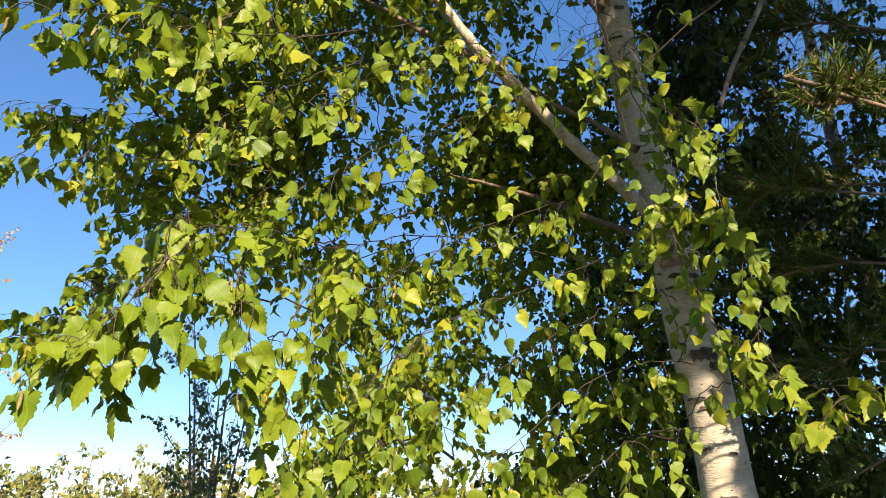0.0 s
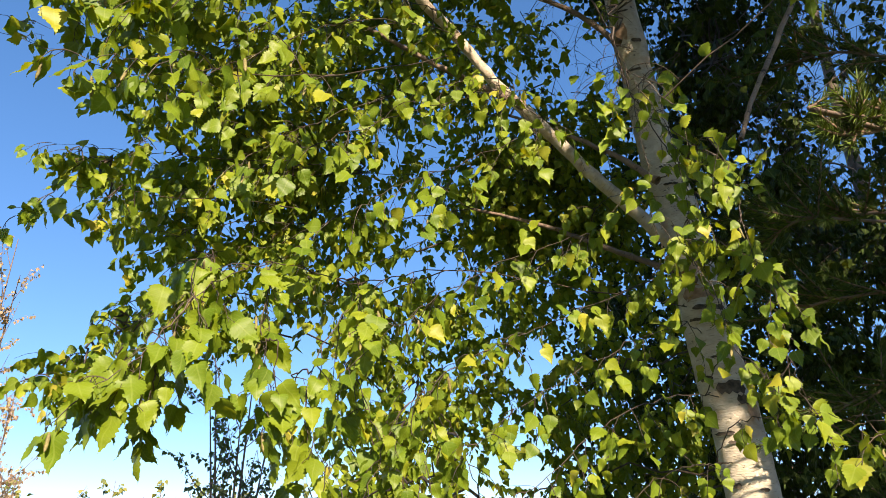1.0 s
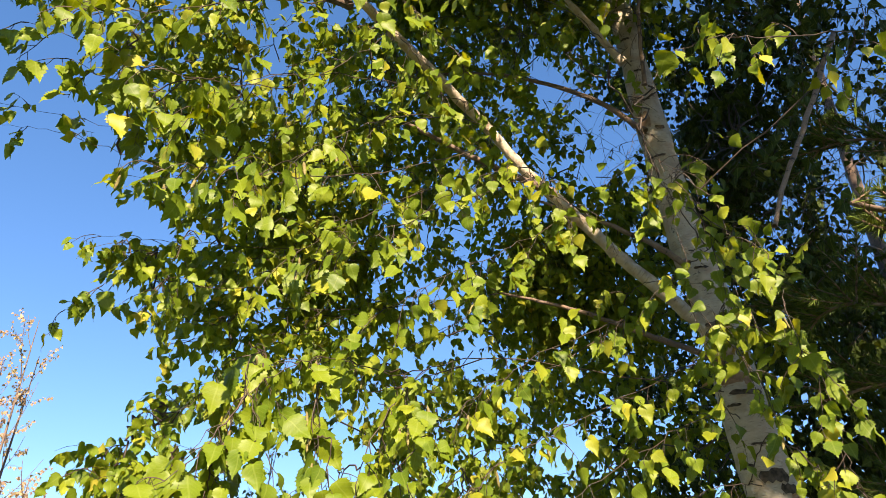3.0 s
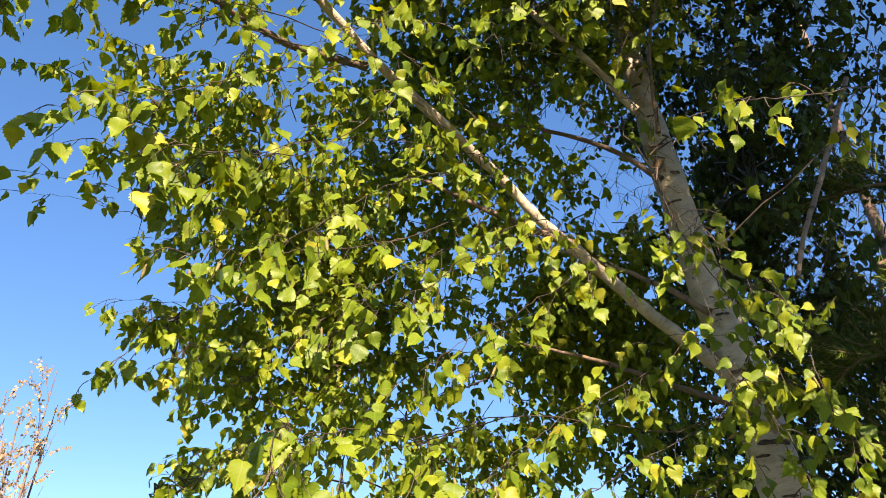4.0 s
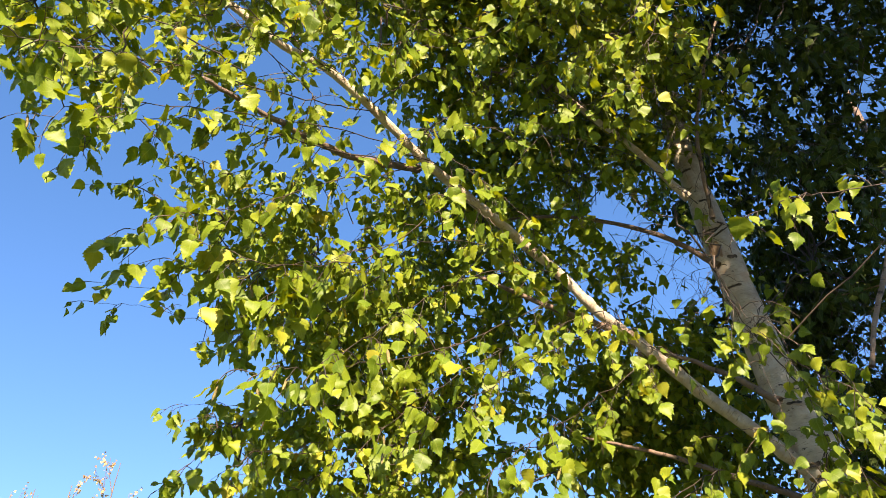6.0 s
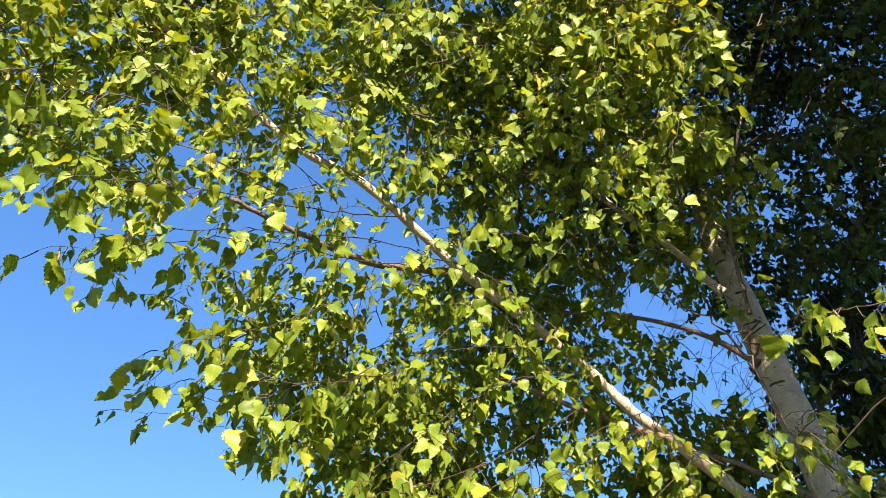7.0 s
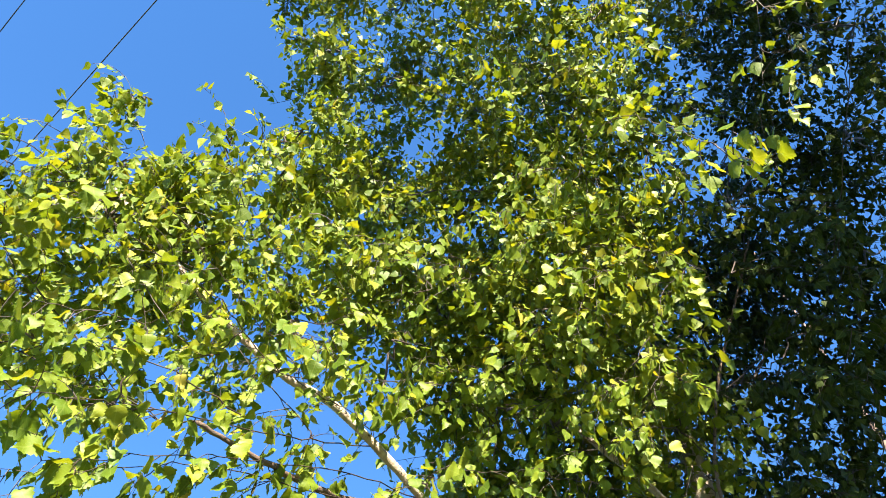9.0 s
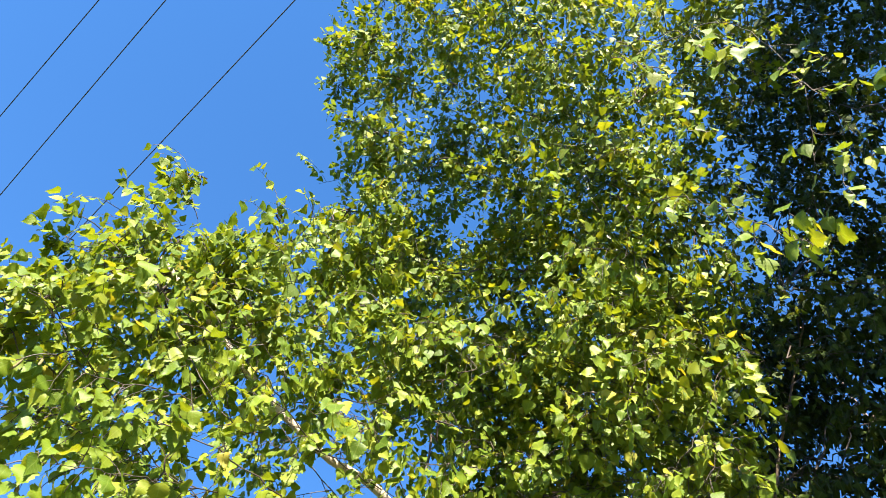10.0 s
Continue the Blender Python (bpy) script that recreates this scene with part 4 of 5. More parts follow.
# short leafy boughs about the limb
for p, r, n in (((0.35, 1.85, 3.42), 0.14, 3), ((0.1, 1.7, 3.75), 0.2, 5), ((-0.15, 1.5, 3.65), 0.16, 4), ((-0.4, 1.2, 3.8), 0.18, 4), ((0.6, 1.9, 3.35), 0.15, 3)):
    f.fill(p, (r, r, r), n)
boughs = f.branch_parts(birch, twig_brown)
part("twigs", f.twigs.mesh("twigs", twig_brown), birch, "thin brown drooping twigs", "stuff")
part("leaves", f.meshed("leaves", near, LEAF_FINE, leaf_many), birch, "green toothed leaves, a few yellow", "stuff")
part("crown", f.meshed("crown", mid, LEAF_COARSE, leaf_many), birch, "dense crown of small green leaves", "stuff")
part("crown", f.meshed("crown", far, LEAF_PLAIN, leaf_many), birch, "upper crown of small green leaves", "stuff")
leaf_meshes = []
for verts, faces, uvs in LEAF_FINE:
    sh = Shape()
    sh.add(verts, faces, uvs)
    leaf_meshes.append(sh.mesh("leaf", leaf_one))
P_, A_, N_, S_ = f.arrays()
C_ = np.cross(A_, N_)
for j, i in enumerate(single):
    nearest = min(boughs, key=lambda bl: float(((bl[1] - P_[i]) ** 2).sum(1).min()))[0]
    ob = new("leaf", leaf_meshes[j % len(leaf_meshes)])
    ob.parent = nearest
    m3 = Matrix((C_[i], A_[i], N_[i])).transposed()
    ob.matrix_basis = Matrix.LocRotScale(P_[i], m3.to_quaternion(), [S_[i]] * 3)

# catkins on the lowest boughs
catkin_mat = plain_material("green-brown catkin", (0.11, 0.09, 0.03), (0.20, 0.17, 0.055), 260, 0.75, 0.6)
cat_line = np.column_stack([np.zeros(7), 0.0012 * np.sin(np.linspace(0, 3, 7)), -np.linspace(0, 0.03, 7)])
sh = Shape()
sh.tube(cat_line, np.array([0.0008, 0.0024, 0.0031, 0.0027, 0.0031, 0.0024, 0.0006]), 5)
catkin_mesh = sh.mesh("catkin", catkin_mat)
for j, i in enumerate(np.concatenate([single[::9], near[:1500:36]])):
    nearest = min(boughs, key=lambda bl: float(((bl[1] - P_[i]) ** 2).sum(1).min()))[0]
    ob = new("catkin", catkin_mesh)
    ob.parent = nearest
    ob.matrix_basis = pose(*(P_[i] - A_[i] * S_[i] * 0.3), rng.uniform(-25, 25), rng.uniform(-25, 25), 0) @ Matrix.Scale(rng.uniform(0.8, 1.25), 4)

# dry bud scales and curled dead leaves caught where a shoot breaks from the stem
dry_tan = leaf_material("dry leaf", [(0.0, (0.16, 0.10, 0.045)), (0.5, (0.30, 0.20, 0.10)), (1.0, (0.42, 0.31, 0.17))], True, 0.3, 0.7, 0.2)
dry_meshes = []
for verts, faces, uvs in (leaf_shape(True, 0.9, 0.45, 0.3, 0.26), leaf_shape(True, 1.2, -0.3, -0.4, 0.22)):
    sh = Shape()
    sh.add(verts, faces, uvs)
    dry_meshes.append(sh.mesh("dry_leaf", dry_tan))
for j in range(18):
    u = rng.random()
    at_ = np.array([0.76 + 0.05 * u, 2.27, 2.50 + 0.13 * u]) + rng.normal(0, 0.022, 3)
    ob = new("dry_leaf", dry_meshes[j % 2])
    ob.parent = birch
    ob.matrix_parent_inverse = Matrix.Translation(birch.location).inverted()
    ob.matrix_basis = pose(*at_, rng.uniform(-140, -60), rng.uniform(-50, 50), rng.uniform(0, 360)) @ Matrix.Scale(rng.uniform(0.022, 0.042), 4)

# ---- the neighbour birch ----
birch_b = thing("birch_tree", 2.75, 4.3, 0, "slender birch in deep shade behind the nearer trees", "tree")
s = Shape()
ln = curve_through([(2.75, 4.3, -0.05), (2.7, 4.2, 1.5), (2.6, 4.1, 3.2), (2.5, 4.0, 4.6), (2.45, 3.9, 6.4), (2.4, 3.8, 8.8)], 10)
s.tube(ln, np.linspace(0.075, 0.008, len(ln)), 14, 0.06)
# brown bark instead of white: the deep shade is put into the trunk's colour
part("trunk", s.mesh("trunk", bark_dark), birch_b)
limb([(0.81, 1.74, 2.73), (0.87, 1.75, 2.87), (1.00, 1.77, 3.12), (1.24, 1.87, 3.57)], 0.006, 0.009, bark_dead, birch_b, "dead hanging branch")
fb = Foliage(0.25, [ln[10:]])
fb.bough([(1.14, 2.59, 3.63), (1.25, 2.42, 3.24), (1.38, 2.38, 2.97)], 16, 0.050, (0.13, 0.30))
fb.bough([(1.56, 2.24, 3.42), (1.30, 2.11, 3.26), (1.13, 2.13, 3.18)], 16, 0.050, (0.13, 0.30))
fb.bough([(1.29, 1.96, 3.37), (1.04, 1.93, 3.25), (0.89, 1.95, 3.14)], 14, 0.050, (0.13, 0.30))
fb.bough([(1.42, 1.93, 3.80), (1.11, 1.87, 3.76), (0.90, 1.94, 3.80)], 20, 0.050, (0.13, 0.30))
fb.bough([(1.14, 1.92, 2.97), (0.92, 1.84, 2.88), (0.81, 1.92, 2.83)], 12, 0.050, (0.13, 0.30))
fb.bough([(1.17, 1.67, 3.95), (0.98, 1.67, 4.05), (0.79, 1.78, 4.17)], 22, 0.050, (0.13, 0.30))
fb.bough([(1.27, 1.46, 4.33), (1.07, 1.45, 4.42), (0.90, 1.60, 4.65)], 26, 0.050, (0.13, 0.30))
fb.bough([(1.05, 1.83, 3.56), (0.90, 1.83, 3.64), (0.81, 1.97, 3.68)], 18, 0.050, (0.13, 0.30))
fb.bough([(1.39, 0.47, 4.94), (1.11, 0.40, 4.85), (0.96, 0.34, 5.02)], 26, 0.050, (0.13, 0.30))
fb.bough([(1.25, 1.26, 4.49), (1.05, 1.24, 4.59), (0.92, 1.38, 4.81)], 24, 0.050, (0.13, 0.30))
fb.bough([(1.19, 1.65, 4.27), (1.00, 1.61, 4.39), (0.89, 1.78, 4.57)], 22, 0.050, (0.13, 0.30))
fb.bough([(1.15, 1.83, 4.15), (0.99, 1.96, 4.39), (0.85, 2.16, 4.54)], 18, 0.050, (0.13, 0.30))
fb.bough([(1.39, 0.14, 4.99), (1.14, 0.07, 5.09), (0.88, 0.08, 5.38)], 20, 0.050, (0.13, 0.30))
fb.fill((1.47, 3.04, 3.52), (0.50, 0.50, 0.45), 14, 0.045)
fb.fill((1.88, 3.03, 3.58), (0.50, 0.50, 0.45), 14, 0.045)
fb.fill((1.49, 3.33, 2.90), (0.50, 0.50, 0.45), 23, 0.045)
fb.fill((1.98, 3.28, 2.98), (0.50, 0.50, 0.45), 23, 0.045)
fb.fill((1.54, 3.47, 2.30), (0.50, 0.50, 0.45), 23, 0.045)
fb.fill((2.00, 3.45, 2.38), (0.50, 0.50, 0.45), 23, 0.045)
fb.fill((1.70, 3.45, 1.87), (0.50, 0.50, 0.45), 23, 0.045)
fb.fill((1.36, 3.58, 3.49), (0.50, 0.50, 0.45), 18, 0.045)
fb.fill((1.32, 3.89, 2.75), (0.50, 0.50, 0.45), 21, 0.045)
fb.fill((1.34, 2.62, 4.40), (0.50, 0.50, 0.45), 14, 0.045)
fb.fill((1.76, 2.63, 4.45), (0.50, 0.50, 0.45), 14, 0.045)
fb.fill((1.30, 3.09, 4.54), (0.45, 0.45, 0.41), 12, 0.045)
fb.fill((1.14, 2.45, 5.23), (0.50, 0.50, 0.45), 14, 0.045)
fb.fill((1.58, 2.42, 5.08), (0.55, 0.55, 0.50), 15, 0.045)
fb.fill((1.42, 2.07, 5.64), (0.55, 0.55, 0.50), 15, 0.045)
fb.fill((1.50, 2.72, 4.55), (0.50, 0.50, 0.45), 14, 0.045)
fb.fill((1.31, 2.97, 4.70), (0.45, 0.45, 0.41), 12, 0.045)
fb.fill((1.77, 2.05, 5.49), (0.50, 0.50, 0.45), 14, 0.045)
fb.fill((1.60, 0.81, 6.10), (0.55, 0.55, 0.50), 15, 0.045)
fb.fill((1.36, 1.34, 6.04), (0.50, 0.50, 0.45), 14, 0.045)
fb.fill((1.59, 1.42, 5.70), (0.50, 0.50, 0.45), 14, 0.045)
fb.fill((1.36, 1.92, 5.55), (0.50, 0.50, 0.45), 14, 0.045)
fb.fill((1.15, 2.44, 5.28), (0.45, 0.45, 0.41), 12, 0.045)
fb.fill((1.43, 2.27, 5.03), (0.50, 0.50, 0.45), 14, 0.045)
fb.fill((1.73, 0.17, 6.36), (0.55, 0.55, 0.50), 15, 0.045)
fb.fill((1.30, 0.17, 6.61), (0.40, 0.40, 0.36), 9, 0.045)
fb.fill((1.07, 2.20, 5.72), (0.35, 0.35, 0.32), 9, 0.045)
fb.fill((1.00, 2.45, 5.54), (0.45, 0.45, 0.41), 12, 0.045)
fb.fill((1.29, 0.73, 6.23), (0.40, 0.40, 0.36), 11, 0.045)
fb.fill((1.33, 1.53, 5.28), (0.50, 0.50, 0.45), 12, 0.045)
fb.fill((1.49, 3.23, 3.98), (0.50, 0.50, 0.45), 12, 0.045)
fb.fill((1.76, 3.41, 2.62), (0.50, 0.50, 0.45), 21, 0.045)
fb.fill((2.04, 3.01, 3.21), (0.50, 0.50, 0.45), 21, 0.045)
fb.fill((2.05, 3.24, 2.63), (0.50, 0.50, 0.45), 21, 0.045)
fb.fill((1.51, 2.90, 3.98), (0.50, 0.50, 0.45), 12, 0.045)
fb.fill((1.72, 2.82, 3.73), (0.50, 0.50, 0.45), 12, 0.045)
fb.fill((1.50, 4.07, 1.99), (0.50, 0.50, 0.45), 21, 0.045)
fb.fill((1.94, 3.32, 1.93), (0.50, 0.50, 0.45), 21, 0.045)
fb.fill((1.43, 1.75, 5.00), (0.50, 0.50, 0.45), 12, 0.045)
fb.fill((1.56, 0.82, 5.45), (0.50, 0.50, 0.45), 12, 0.045)
fb.fill((1.30, 4.45, 1.96), (0.40, 0.40, 0.36), 15, 0.045)
fb.fill((1.78, 4.29, 1.89), (0.40, 0.40, 0.36), 15, 0.045)
fb.fill((1.96, 3.77, 1.86), (0.40, 0.40, 0.36), 15, 0.045)
fb.fill((0.89, 4.55, 1.90), (0.35, 0.35, 0.32), 12, 0.045)
fb.fill((1.10, 4.10, 3.30), (0.45, 0.45, 0.41), 20, 0.045)
fb.fill((1.09, 4.30, 2.65), (0.42, 0.42, 0.38), 18, 0.045)
fb.fill((0.55, 4.07, 3.36), (0.40, 0.40, 0.36), 14, 0.045)
fb.fill((1.38, 4.40, 2.27), (0.40, 0.40, 0.36), 18, 0.045)
fb.fill((1.15, 4.12, 2.82), (0.40, 0.40, 0.36), 15, 0.045)
fb.fill((1.96, 1.36, 5.52), (0.50, 0.50, 0.45), 14, 0.045)
fb.fill((1.92, 1.82, 5.06), (0.50, 0.50, 0.45), 14, 0.045)
fb.fill((1.77, 2.22, 4.59), (0.45, 0.45, 0.41), 12, 0.045)
fb.fill((1.08, 3.02, 3.89), (0.40, 0.40, 0.36), 12, 0.045)
fb.fill((1.39, 2.95, 4.00), (0.45, 0.45, 0.41), 12, 0.045)
fb.fill((1.19, 3.14, 3.62), (0.40, 0.40, 0.36), 12, 0.045)
fb.fill((1.04, 3.52, 3.88), (0.35, 0.35, 0.32), 9, 0.045)
fb.fill((1.59, 2.97, 3.62), (0.50, 0.50, 0.45), 14, 0.045)
fb.fill((1.43, 3.25, 3.48), (0.45, 0.45, 0.41), 18, 0.045)
fb.fill((1.34, 3.42, 4.08), (0.45, 0.45, 0.41), 12, 0.045)
fb.fill((1.22, 2.38, 4.76), (0.40, 0.40, 0.36), 9, 0.045)
fb.fill((0.86, 3.06, 4.91), (0.30, 0.30, 0.27), 9, 0.045)
fb.fill((1.13, 3.04, 4.54), (0.35, 0.35, 0.32), 9, 0.045)
fb.fill((1.29, 1.40, 6.03), (0.40, 0.40, 0.36), 11, 0.045)
fb.fill((1.59, 1.53, 5.75), (0.45, 0.45, 0.41), 12, 0.045)
fb.fill((1.88, 1.33, 5.82), (0.45, 0.45, 0.41), 12, 0.045)
fb.fill((1.76, 1.37, 5.02), (0.45, 0.45, 0.41), 12, 0.045)
fb.fill((0.98, 3.25, 4.69), (0.28, 0.28, 0.25), 7, 0.045)
fb.fill((1.49, 2.92, 4.36), (0.40, 0.40, 0.36), 11, 0.045)
fb.fill((1.33, 1.87, 5.81), (0.35, 0.35, 0.32), 9, 0.045)
fb.fill((0.97, 2.06, 5.79), (0.40, 0.40, 0.36), 11, 0.045)
fb.fill((1.22, 2.20, 5.51), (0.40, 0.40, 0.36), 11, 0.045)
fb.fill((1.38, 2.00, 4.95), (0.45, 0.45, 0.41), 12, 0.045)
fb.fill((1.55, 1.98, 4.88), (0.40, 0.40, 0.36), 11, 0.045)
fb.fill((0.96, 2.79, 5.29), (0.30, 0.30, 0.27), 7, 0.045)
bare_wood(GAP_STEM, [unit(np.array([-0.73, -3.65, -2.55]))], 0.085, 3.6, 0.93, fb)
for p in ((1.29, 0.73, 6.45), (1.52, 1.04, 6.36), (1.76, 0.67, 6.54), (1.94, 1.01, 6.43), (1.51, 0.48, 6.58)):
    fb.fill(p, (0.45, 0.45, 0.41), 18, 0.045)
GAP_SIDE = np.array([(2.80, 4.96, 5.51), (2.78, 5.03, 5.34), (2.80, 5.13, 5.08), (2.84, 5.21, 4.86), (2.83, 5.29, 4.64), (2.78, 5.36, 4.47), (3.15, 4.92, 5.60), (3.24, 4.95, 5.53), (2.46, 5.21, 4.86), (1.80, 5.04, 5.33), (3.43, 4.94, 5.55)])
bare_wood(GAP_SIDE, [unit(np.array([-2.35, -5.1, -3.15]))], 0.15, 6.0, 0.8, fb)
for p in ((2.36, 4.22, 3.55), (2.57, 4.29, 3.35), (2.21, 4.17, 3.68), (2.11, 4.28, 3.38)):
    fb.fill(p, (0.4, 0.4, 0.36), 20, 0.045)
fb.branch_parts(birch_b, twig_brown)
part("twigs", fb.twigs.mesh("twigs", twig_brown), birch_b, "thin brown twigs", "stuff")
# crown takes the leaf whose colour already holds the shade
part("crown", fb.meshed("crown", np.arange(len(fb.pos)), LEAF_PLAIN, leaf_shade_tint), birch_b, "dark green leaves with deep shade put into their colour", "stuff")


# ---- pines ----
class Needles:
    """Pine shoots: brown stems set all round with paired needles."""

    def __init__(self):
        self.wood, self.v, self.boughs = Shape(), [], []
        self.n = 0

    def shoot(self, start, way, length, density=1000, long=0.034):
        way = unit(np.array(way, float))
        bend = rng.normal(0, 0.1, 3) + np.array([0, 0, 0.25])
        u = np.linspace(0, 1, 5)[:, None]
        pts = np.array(start) + way * length * u + bend * length * 0.5 * u * u
        self.wood.tube(pts, np.linspace(0.004, 0.002, 5), 4)
        k = max(6, int(length * density))
        s = rng.random(k)
        at = np.array(start) + way * length * s[:, None] + bend * length * 0.5 * s[:, None] ** 2
        t = unit(way + bend * s[:, None])
        side = unit(np.cross(t, rng.normal(0, 1, (k, 3))))
        d = unit(side * 0.75 + t * 0.8 + rng.normal(0, 0.12, (k, 3)))
        w = unit(np.cross(d, rng.normal(0, 1, (k, 3)))) * 0.0016
        tip = at + d * (long * rng.uniform(0.7, 1.15, k))[:, None]
        self.v.append(np.stack([at - w, at + w, tip], 1).reshape(-1, 3))
        self.n += k

    def bough(self, places, shoots, long=(0.1, 0.22), thick=0.0045):
        line = curve_through(places, 8)
        self.boughs.append((line, np.linspace(thick, 0.004, len(line))))
        n = len(line)
        for j in range(shoots):
            u = 0.2 + 0.8 * (j + rng.random()) / shoots
            i = min(int(u * (n - 1)), n - 2)
            way = unit(line[i + 1] - line[i]) * 0.7 + rng.normal(0, 0.45, 3) + np.array([0, 0, 0.3])
            self.shoot(line[i], way, rng.uniform(*long))
        self.shoot(line[-1], line[-1] - line[-2], long[1])

    def mesh(self, name, mat):
        v = np.vstack(self.v)
        me = bpy.data.meshes.new(name)
        k = len(v) // 3
        me.vertices.add(len(v))
        me.vertices.foreach_set("co", v.astype(np.float32).ravel())
        me.loops.add(len(v))
        me.loops.foreach_set("vertex_index", np.arange(len(v), dtype=np.int32))
        me.polygons.add(k)
        me.polygons.foreach_set("loop_start", np.arange(0, len(v), 3, dtype=np.int32))
        me.uv_layers.new(name="UVMap").data.foreach_set("uv", np.tile([0.2, 0.0, 0.2, 0.1, 0.2, 0.9], k).astype(np.float32))
        me.materials.append(mat)
        me.update(calc_edges=True)
        return me


def pine_tree(x, y, height, low, spread, boughs, label, extra=()):
    tree = thing("pine_tree", x, y, 0, label, "tree", "pines")
    sh = Shape()
    ln = curve_through([(x, y, -0.05), (x + 0.05, y, height * 0.3), (x - 0.03, y + 0.05, height * 0.7), (x, y, height)], 10)
    sh.tube(ln, np.linspace(0.11, 0.012, len(ln)), 14, 0.12)
    part("trunk", sh.mesh("trunk", bark_pine), tree, "flaking orange-brown bark")
    nd = Needles()
    for j in range(boughs):
        z = low + (height - low) * j / boughs
        az = j * 2.4 + rng.uniform(-0.3, 0.3)
        r = spread * (1 - 0.75 * (z - low) / (height - low)) * rng.uniform(0.8, 1.1)
        d = np.array([math.cos(az), math.sin(az), 0])
        p = np.array([x, y, z])
        nd.bough([p, p + d * r * 0.5 + [0, 0, 0.05], p + d * r + [0, 0, 0.2]], 22, (0.15, 0.35))
    for places, n, *shoot_long in extra:
        q = np.array(places[0])
        nd.bough([np.array([x, y, q[2] - 0.15])] + [np.array(p) for p in places], n, shoot_long[0] if shoot_long else (0.1, 0.22))
    for ln_, radii in nd.boughs:
        one = Shape()
        one.tube(ln_, radii, 6, 0.1)
        part("branch", one.mesh("branch", bark_dark), tree)
    part("shoots", nd.wood.mesh("shoots", bark_pine), tree, "brown shoots", "stuff")
    part("needles", nd.mesh("needles", needle_green), tree, "paired green needles in tufts", "stuff")
    return tree


pine_tree(2.75, 1.75, 4.3, 1.3, 1.05, 30, "young pine with tufted green needles beside the birch", [
    ([(1.12, 1.31, 2.55), (0.95, 1.25, 2.475), (0.84, 1.205, 2.42), (0.77, 1.185, 2.395), (0.735, 1.17, 2.385)], 30, (0.04, 0.075)),
    ([(0.95, 1.25, 2.475), (0.87, 1.21, 2.46), (0.82, 1.18, 2.445)], 14, (0.03, 0.06)),
    ([(0.82, 1.19, 2.41), (0.775, 1.16, 2.41), (0.755, 1.15, 2.42)], 8, (0.03, 0.05)),
    ([(1.44, 1.90, 2.58), (1.11, 1.87, 2.56), (0.96, 1.94, 2.58)], 24),
    ([(1.45, 1.98, 2.37), (1.17, 2.03, 2.38), (1.03, 2.11, 2.36)], 24),
    ([(1.44, 2.06, 2.14), (1.20, 2.09, 2.11), (1.07, 2.17, 2.05)], 22),
    ([(1.45, 1.94, 1.89), (1.28, 1.99, 1.86), (1.17, 2.06, 1.80)], 14, (0.05, 0.11)),
    ([(1.51, 1.83, 3.05), (1.21, 1.86, 3.11), (1.09, 1.93, 3.12)], 22),
    ([(1.26, 1.87, 2.54), (0.98, 1.80, 2.52), (0.91, 1.86, 2.50)], 20),
])

# ---- an unseen tall birch behind, added to cast shade on the trees at the side ----
shade_birch = thing("birch_tree", 2.95, -1.5, 0, "unseen tall birch with a broad dense crown, added to shade the other trees", "tree")
s = Shape()
ln = curve_through([(2.95, -1.5, -0.05), (2.9, -1.5, 3), (2.85, -1.45, 6), (2.9, -1.4, 9), (2.9, -1.4, 11.6)], 10)
s.tube(ln, np.linspace(0.13, 0.012, len(ln)), 16, 0.06)
part("trunk", s.mesh("trunk", bark_white), shade_birch)
fc = Foliage(0.3, [ln[8:]])
# columns of clumps set to block the sun from the trees beyond
for q, z in enumerate(np.arange(2.75, 11.0, 0.6)):
    for k_, x in enumerate((1.75, 2.3, 2.85, 3.4, 3.95)):
        if z < 3.9 and k_ == 0 or z > 9.5 and k_ in (0, 3) or k_ == 4 and not 5.0 < z < 8.6:
            continue
        if k_ == 0:
            x += 0.1
        fc.fill((x + 0.15 * math.sin(5 * z), (-0.85, -1.6)[(q + k_) % 2], z + 0.12 * math.cos(7 * x)), (0.42, 0.42, 0.4), 15, 0.085, 4)
# more clumps added out of view, to shade the nearer stem and the pine
for p, r, n in (((1.40, -0.4, 4.1), 0.25, 10), ((1.70, -0.4, 4.45), 0.28, 12), ((1.48, -0.45, 4.05), 0.15, 6), ((1.77, -0.6, 4.65), 0.33, 14), ((1.48, -0.6, 4.75), 0.22, 7),
                ((1.90, -0.5, 5.3), 0.38, 13), ((1.57, -0.7, 4.6), 0.2, 9), ((1.60, -0.75, 5.0), 0.22, 10), ((1.55, -0.7, 5.4), 0.22, 10), ((1.57, -0.8, 5.85), 0.24, 11), ((1.59, -0.7, 6.3), 0.24, 10),
                ((1.87, -0.7, 5.1), 0.26, 12), ((1.32, -0.65, 4.72), 0.2, 9), ((1.3, -0.7, 5.1), 0.22, 10), ((1.28, -0.7, 5.5), 0.22, 10), ((1.28, -0.7, 5.95), 0.22, 10), ((1.90, -0.8, 5.65), 0.28, 12), ((2.25, -0.1, 3.75), 0.35, 14), ((2.60, 0.3, 2.9), 0.35, 14), ((2.40, -0.2, 4.4), 0.4, 14)):
    fc.fill(p, (r, r, r), n, 0.06)
fc.branch_parts(shade_birch, twig_brown)
part("twigs", fc.twigs.mesh("twigs", twig_brown), shade_birch, "thin brown twigs", "stuff")
part("crown", fc.meshed("crown", np.arange(len(fc.pos)), LEAF_PLAIN, leaf_many), shade_birch, "dense green leaves", "stuff")


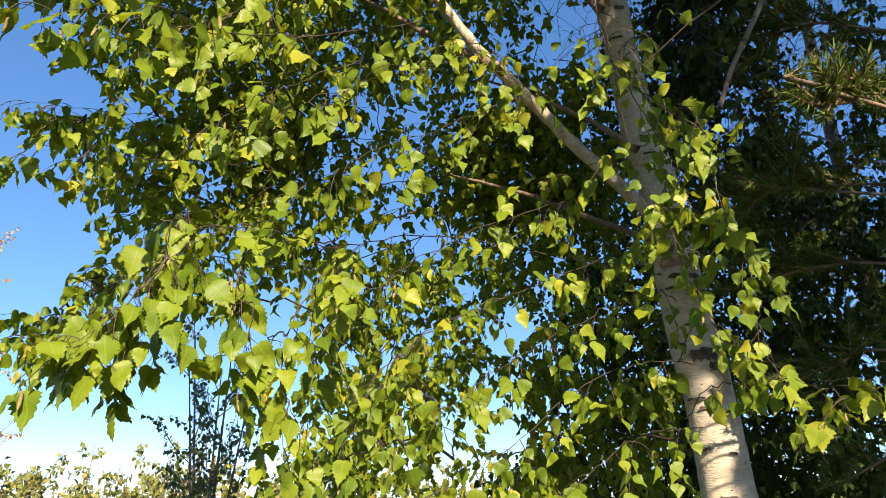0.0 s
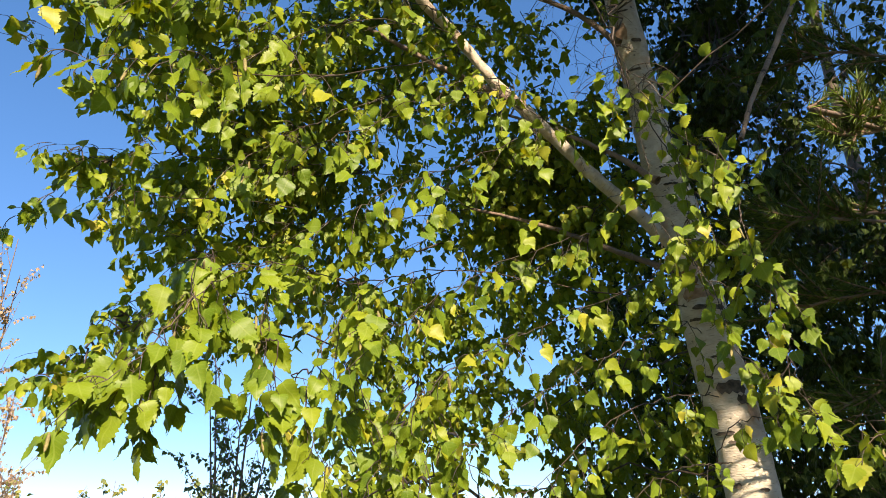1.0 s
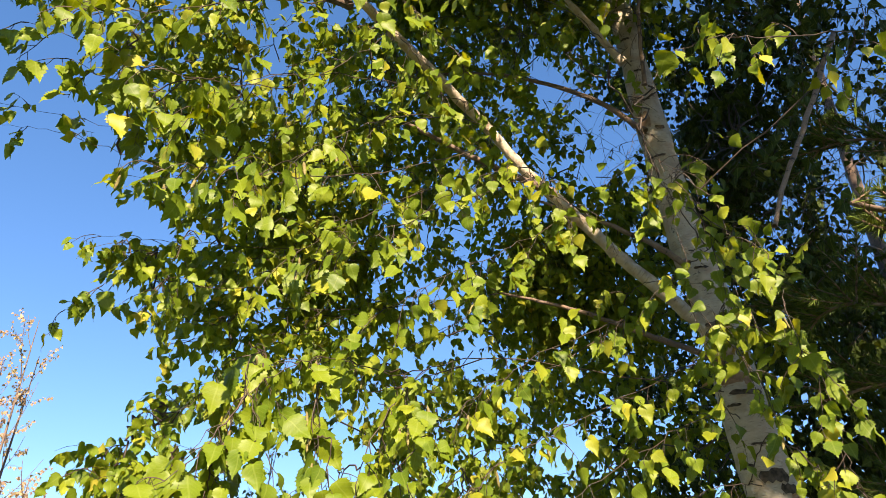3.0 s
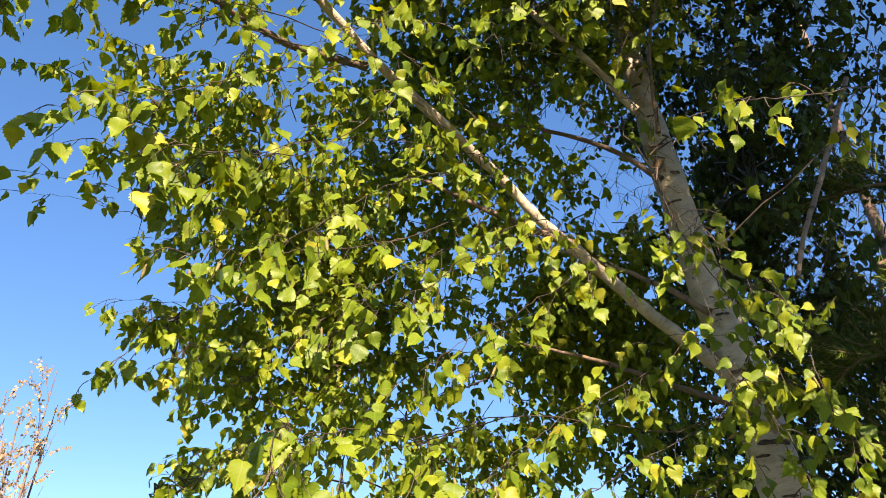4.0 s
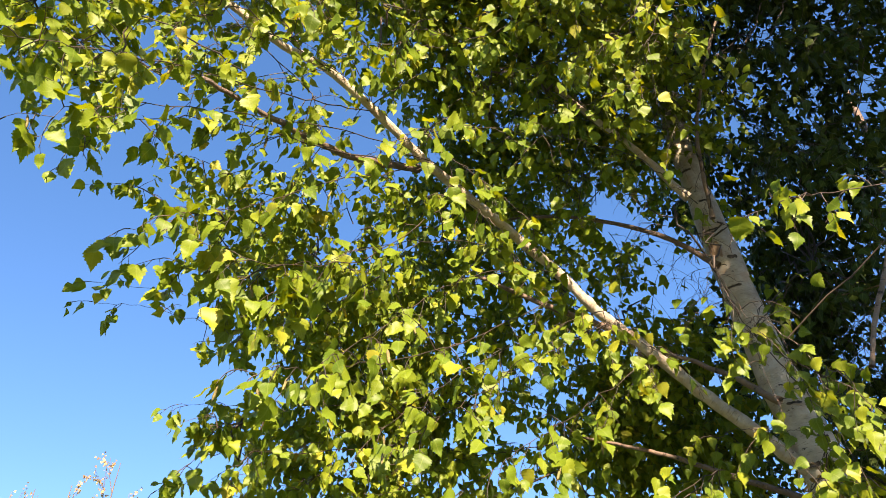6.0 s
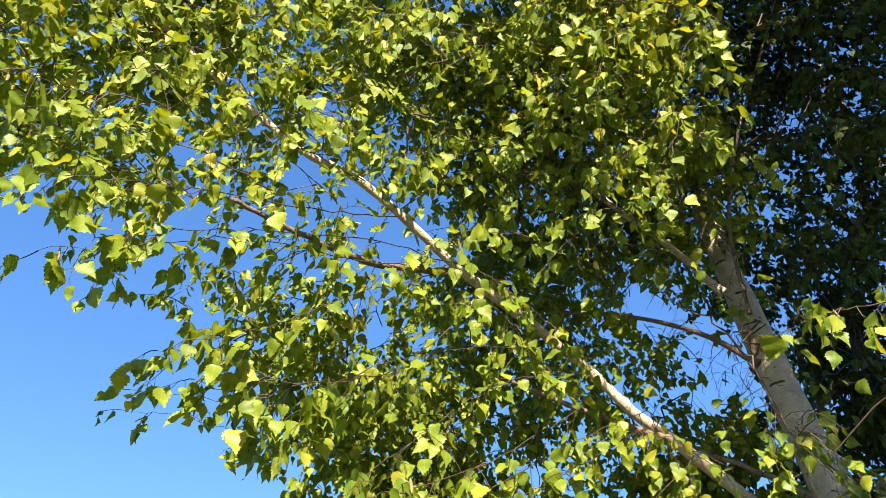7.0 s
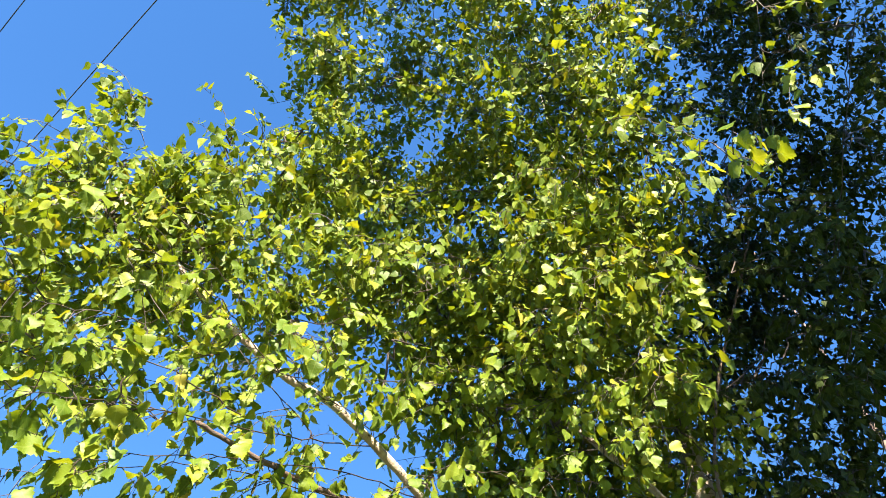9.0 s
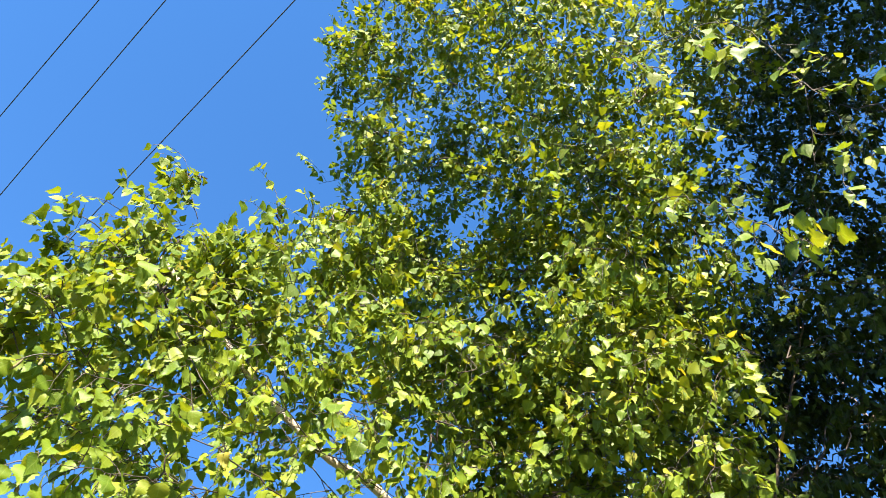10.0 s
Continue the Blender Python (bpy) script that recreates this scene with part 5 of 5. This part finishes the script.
# ---- power lines ----
def power_line(a, b, z, sag):
    """A cable that runs far past both given places."""
    a, b = np.array(a), np.array(b)
    d = unit(b - a)
    mid = (a + b) / 2
    u = np.linspace(-60, 60, 61)
    pts = np.column_stack([mid[0] + d[0] * u, mid[1] + d[1] * u, z + sag * u * u])
    sh = Shape()
    sh.tube(pts, [0.0055] * len(pts), 6)
    return tagged(new("power_line", sh.mesh("power_line", wire_black)), "thin black overhead cable against the blue sky", "cable", "overhead cables")


power_line((-5.15, 0.66), (-3.80, -0.23), 8.5, 0.0004)
power_line((-5.46, 1.43), (-3.17, -0.15), 8.5, 0.0004)
power_line((-5.22, 2.21), (-2.01, 0.02), 8.5, 0.0004)


# ---- plants far off ----
def shrub(name, x, y, height, stems, spread, leaf_mat, leaf, label, category, group, wood, upright=0.75, count=8, low=0.2):
    """Several thin stems rising from one root, each with side twigs."""
    tree = thing(name, x, y, 0, label, category, group)
    fo = Foliage(0.4)
    for j in range(stems):
        az = 2 * math.pi * j / stems + rng.uniform(-0.4, 0.4)
        d = np.array([math.cos(az), math.sin(az), 0]) * spread * rng.uniform(0.3, 1.0)
        h = height * rng.uniform(0.7, 1.0) if j else height
        if j == 0:
            d *= 0.15
        ln = curve_through([(x, y, -0.05), np.array([x, y, h * 0.45]) + d * 0.35, np.array([x, y, h]) + d], 8)
        one = Shape()
        one.tube(ln, np.linspace(0.012 + 0.006 * height, 0.004, len(ln)), 6, 0.1)
        part("stem", one.mesh("stem", wood), tree)
        for q in range(count):
            u = low + (1 - low) * (q + rng.random()) / count
            i = min(int(u * (len(ln) - 1)), len(ln) - 2)
            way = np.array([rng.normal(0, 0.7), rng.normal(0, 0.7), upright])
            size = height * rng.uniform(0.10, 0.22) * (1.2 - u * 0.6)
            side = [ln[i], ln[i] + unit(way) * size * 0.5, ln[i] + unit(way + [0, 0, 0.3]) * size]
            sl = curve_through(side, 3)
            fo.twigs.tube(sl, np.linspace(0.005, 0.002, len(sl)), 4, cap=False)
            for w in range(4):
                k = min(int(rng.uniform(0.2, 1) * (len(sl) - 1)), len(sl) - 1)
                fo.twig(sl[k], way + rng.normal(0, 0.6, 3), size * rng.uniform(0.3, 0.6), leaf, 0.1, leaf * 0.6, 0.1, 0.0025, False)
    part("twigs", fo.twigs.mesh("twigs", wood), tree, "", "stuff")
    part("foliage", fo.meshed("foliage", np.arange(len(fo.pos)), LEAF_PLAIN, leaf_mat), tree, "", "stuff")
    return tree


shrub("young_aspen", -1.9, 6.75, 3.35, 5, 0.7, leaf_blue, 0.05, "young aspen with sparse blue-green leaves in the open", "tree", "saplings", bark_dark, 0.9, 12, 0.35)
shrub("young_aspen", -3.0, 9.3, 2.7, 5, 0.8, leaf_blue, 0.055, "small dark-leaved sapling among low bushes", "tree", "saplings", bark_dark, 0.9, 10, 0.3)
for x, y, h in ((-5.0, 7.6, 5.1), (-5.6, 7.7, 4.9), (-4.3, 7.0, 3.2), (-6.3, 8.0, 5.0)):
    shrub("rowan_sapling", x, y, h, 4, 0.55, leaf_pink, 0.045, "slender sapling with sparse reddish-beige seed clusters and thin twigs", "tree", "reddish saplings", bark_dark, 1.1, 12, 0.35)
for x, y, h in ((-9.5, 14, 3.5), (-8.2, 14, 3.2), (-6.8, 15, 3.2), (-5.4, 15.5, 3.3), (-4.2, 14.5, 2.9), (-3.0, 15, 3.1), (-1.8, 16, 3.2), (0.2, 15.5, 2.9), (2.2, 16, 3.0), (4.5, 15, 3.2), (-12, 15, 3.4)):
    shrub("willow_bush", x, y, h, 8, 1.5, leaf_olive, 0.12, "rounded willow bush with sunlit olive-yellow leaves", "bush", "willow bushes", bark_dark, 0.6, 19, 0.1)

# undergrowth, its leaf colour darkened to stand in for shade
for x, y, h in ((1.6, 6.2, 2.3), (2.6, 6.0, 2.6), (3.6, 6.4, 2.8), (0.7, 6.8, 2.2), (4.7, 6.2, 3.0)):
    shrub("hazel_bush", x, y, h, 7, 0.8, leaf_shade_tint, 0.09, "undergrowth bush with leaves coloured dark for the shade of the trees", "bush", "undergrowth", bark_dark, 0.6, 18, 0.1)

# the woods along the horizon
fw = Foliage(0.3)
wood_shape = Shape()
for j in range(130):
    az = 2 * math.pi * j / 130 + rng.uniform(-0.02, 0.02)
    r = rng.uniform(75, 110)
    x, y, h = r * math.sin(az), r * math.cos(az), rng.uniform(4.0, 8.0)
    wood_shape.tube(np.array([(x, y, -0.1), (x + 0.1, y, h * 0.5), (x, y, h)]), [0.16, 0.11, 0.03], 6)
    for q in range(90):
        p = np.array([x, y, h * 0.58]) + unit(rng.normal(0, 1, 3)) * np.array([h * 0.3, h * 0.3, h * 0.42]) * rng.uniform(0.5, 1.05)
        fw.leaf(p, unit(rng.normal(0, 1, 3)), unit(rng.normal(0, 1, 3)), rng.uniform(0.7, 1.3))
N_w = np.array(fw.norm)
A_w = np.array(fw.axis)
fw.norm = list(unit(N_w - A_w * np.sum(N_w * A_w, axis=1)[:, None]))
woods = tagged(new("backdrop"), "low line of distant woods along the horizon", "woods", kind="structure")
part("trunks", wood_shape.mesh("trunks", bark_dark), woods, "", "stuff")
part("foliage", fw.meshed("foliage", np.arange(len(fw.pos)), LEAF_PLAIN, woods_green), woods, "", "stuff")
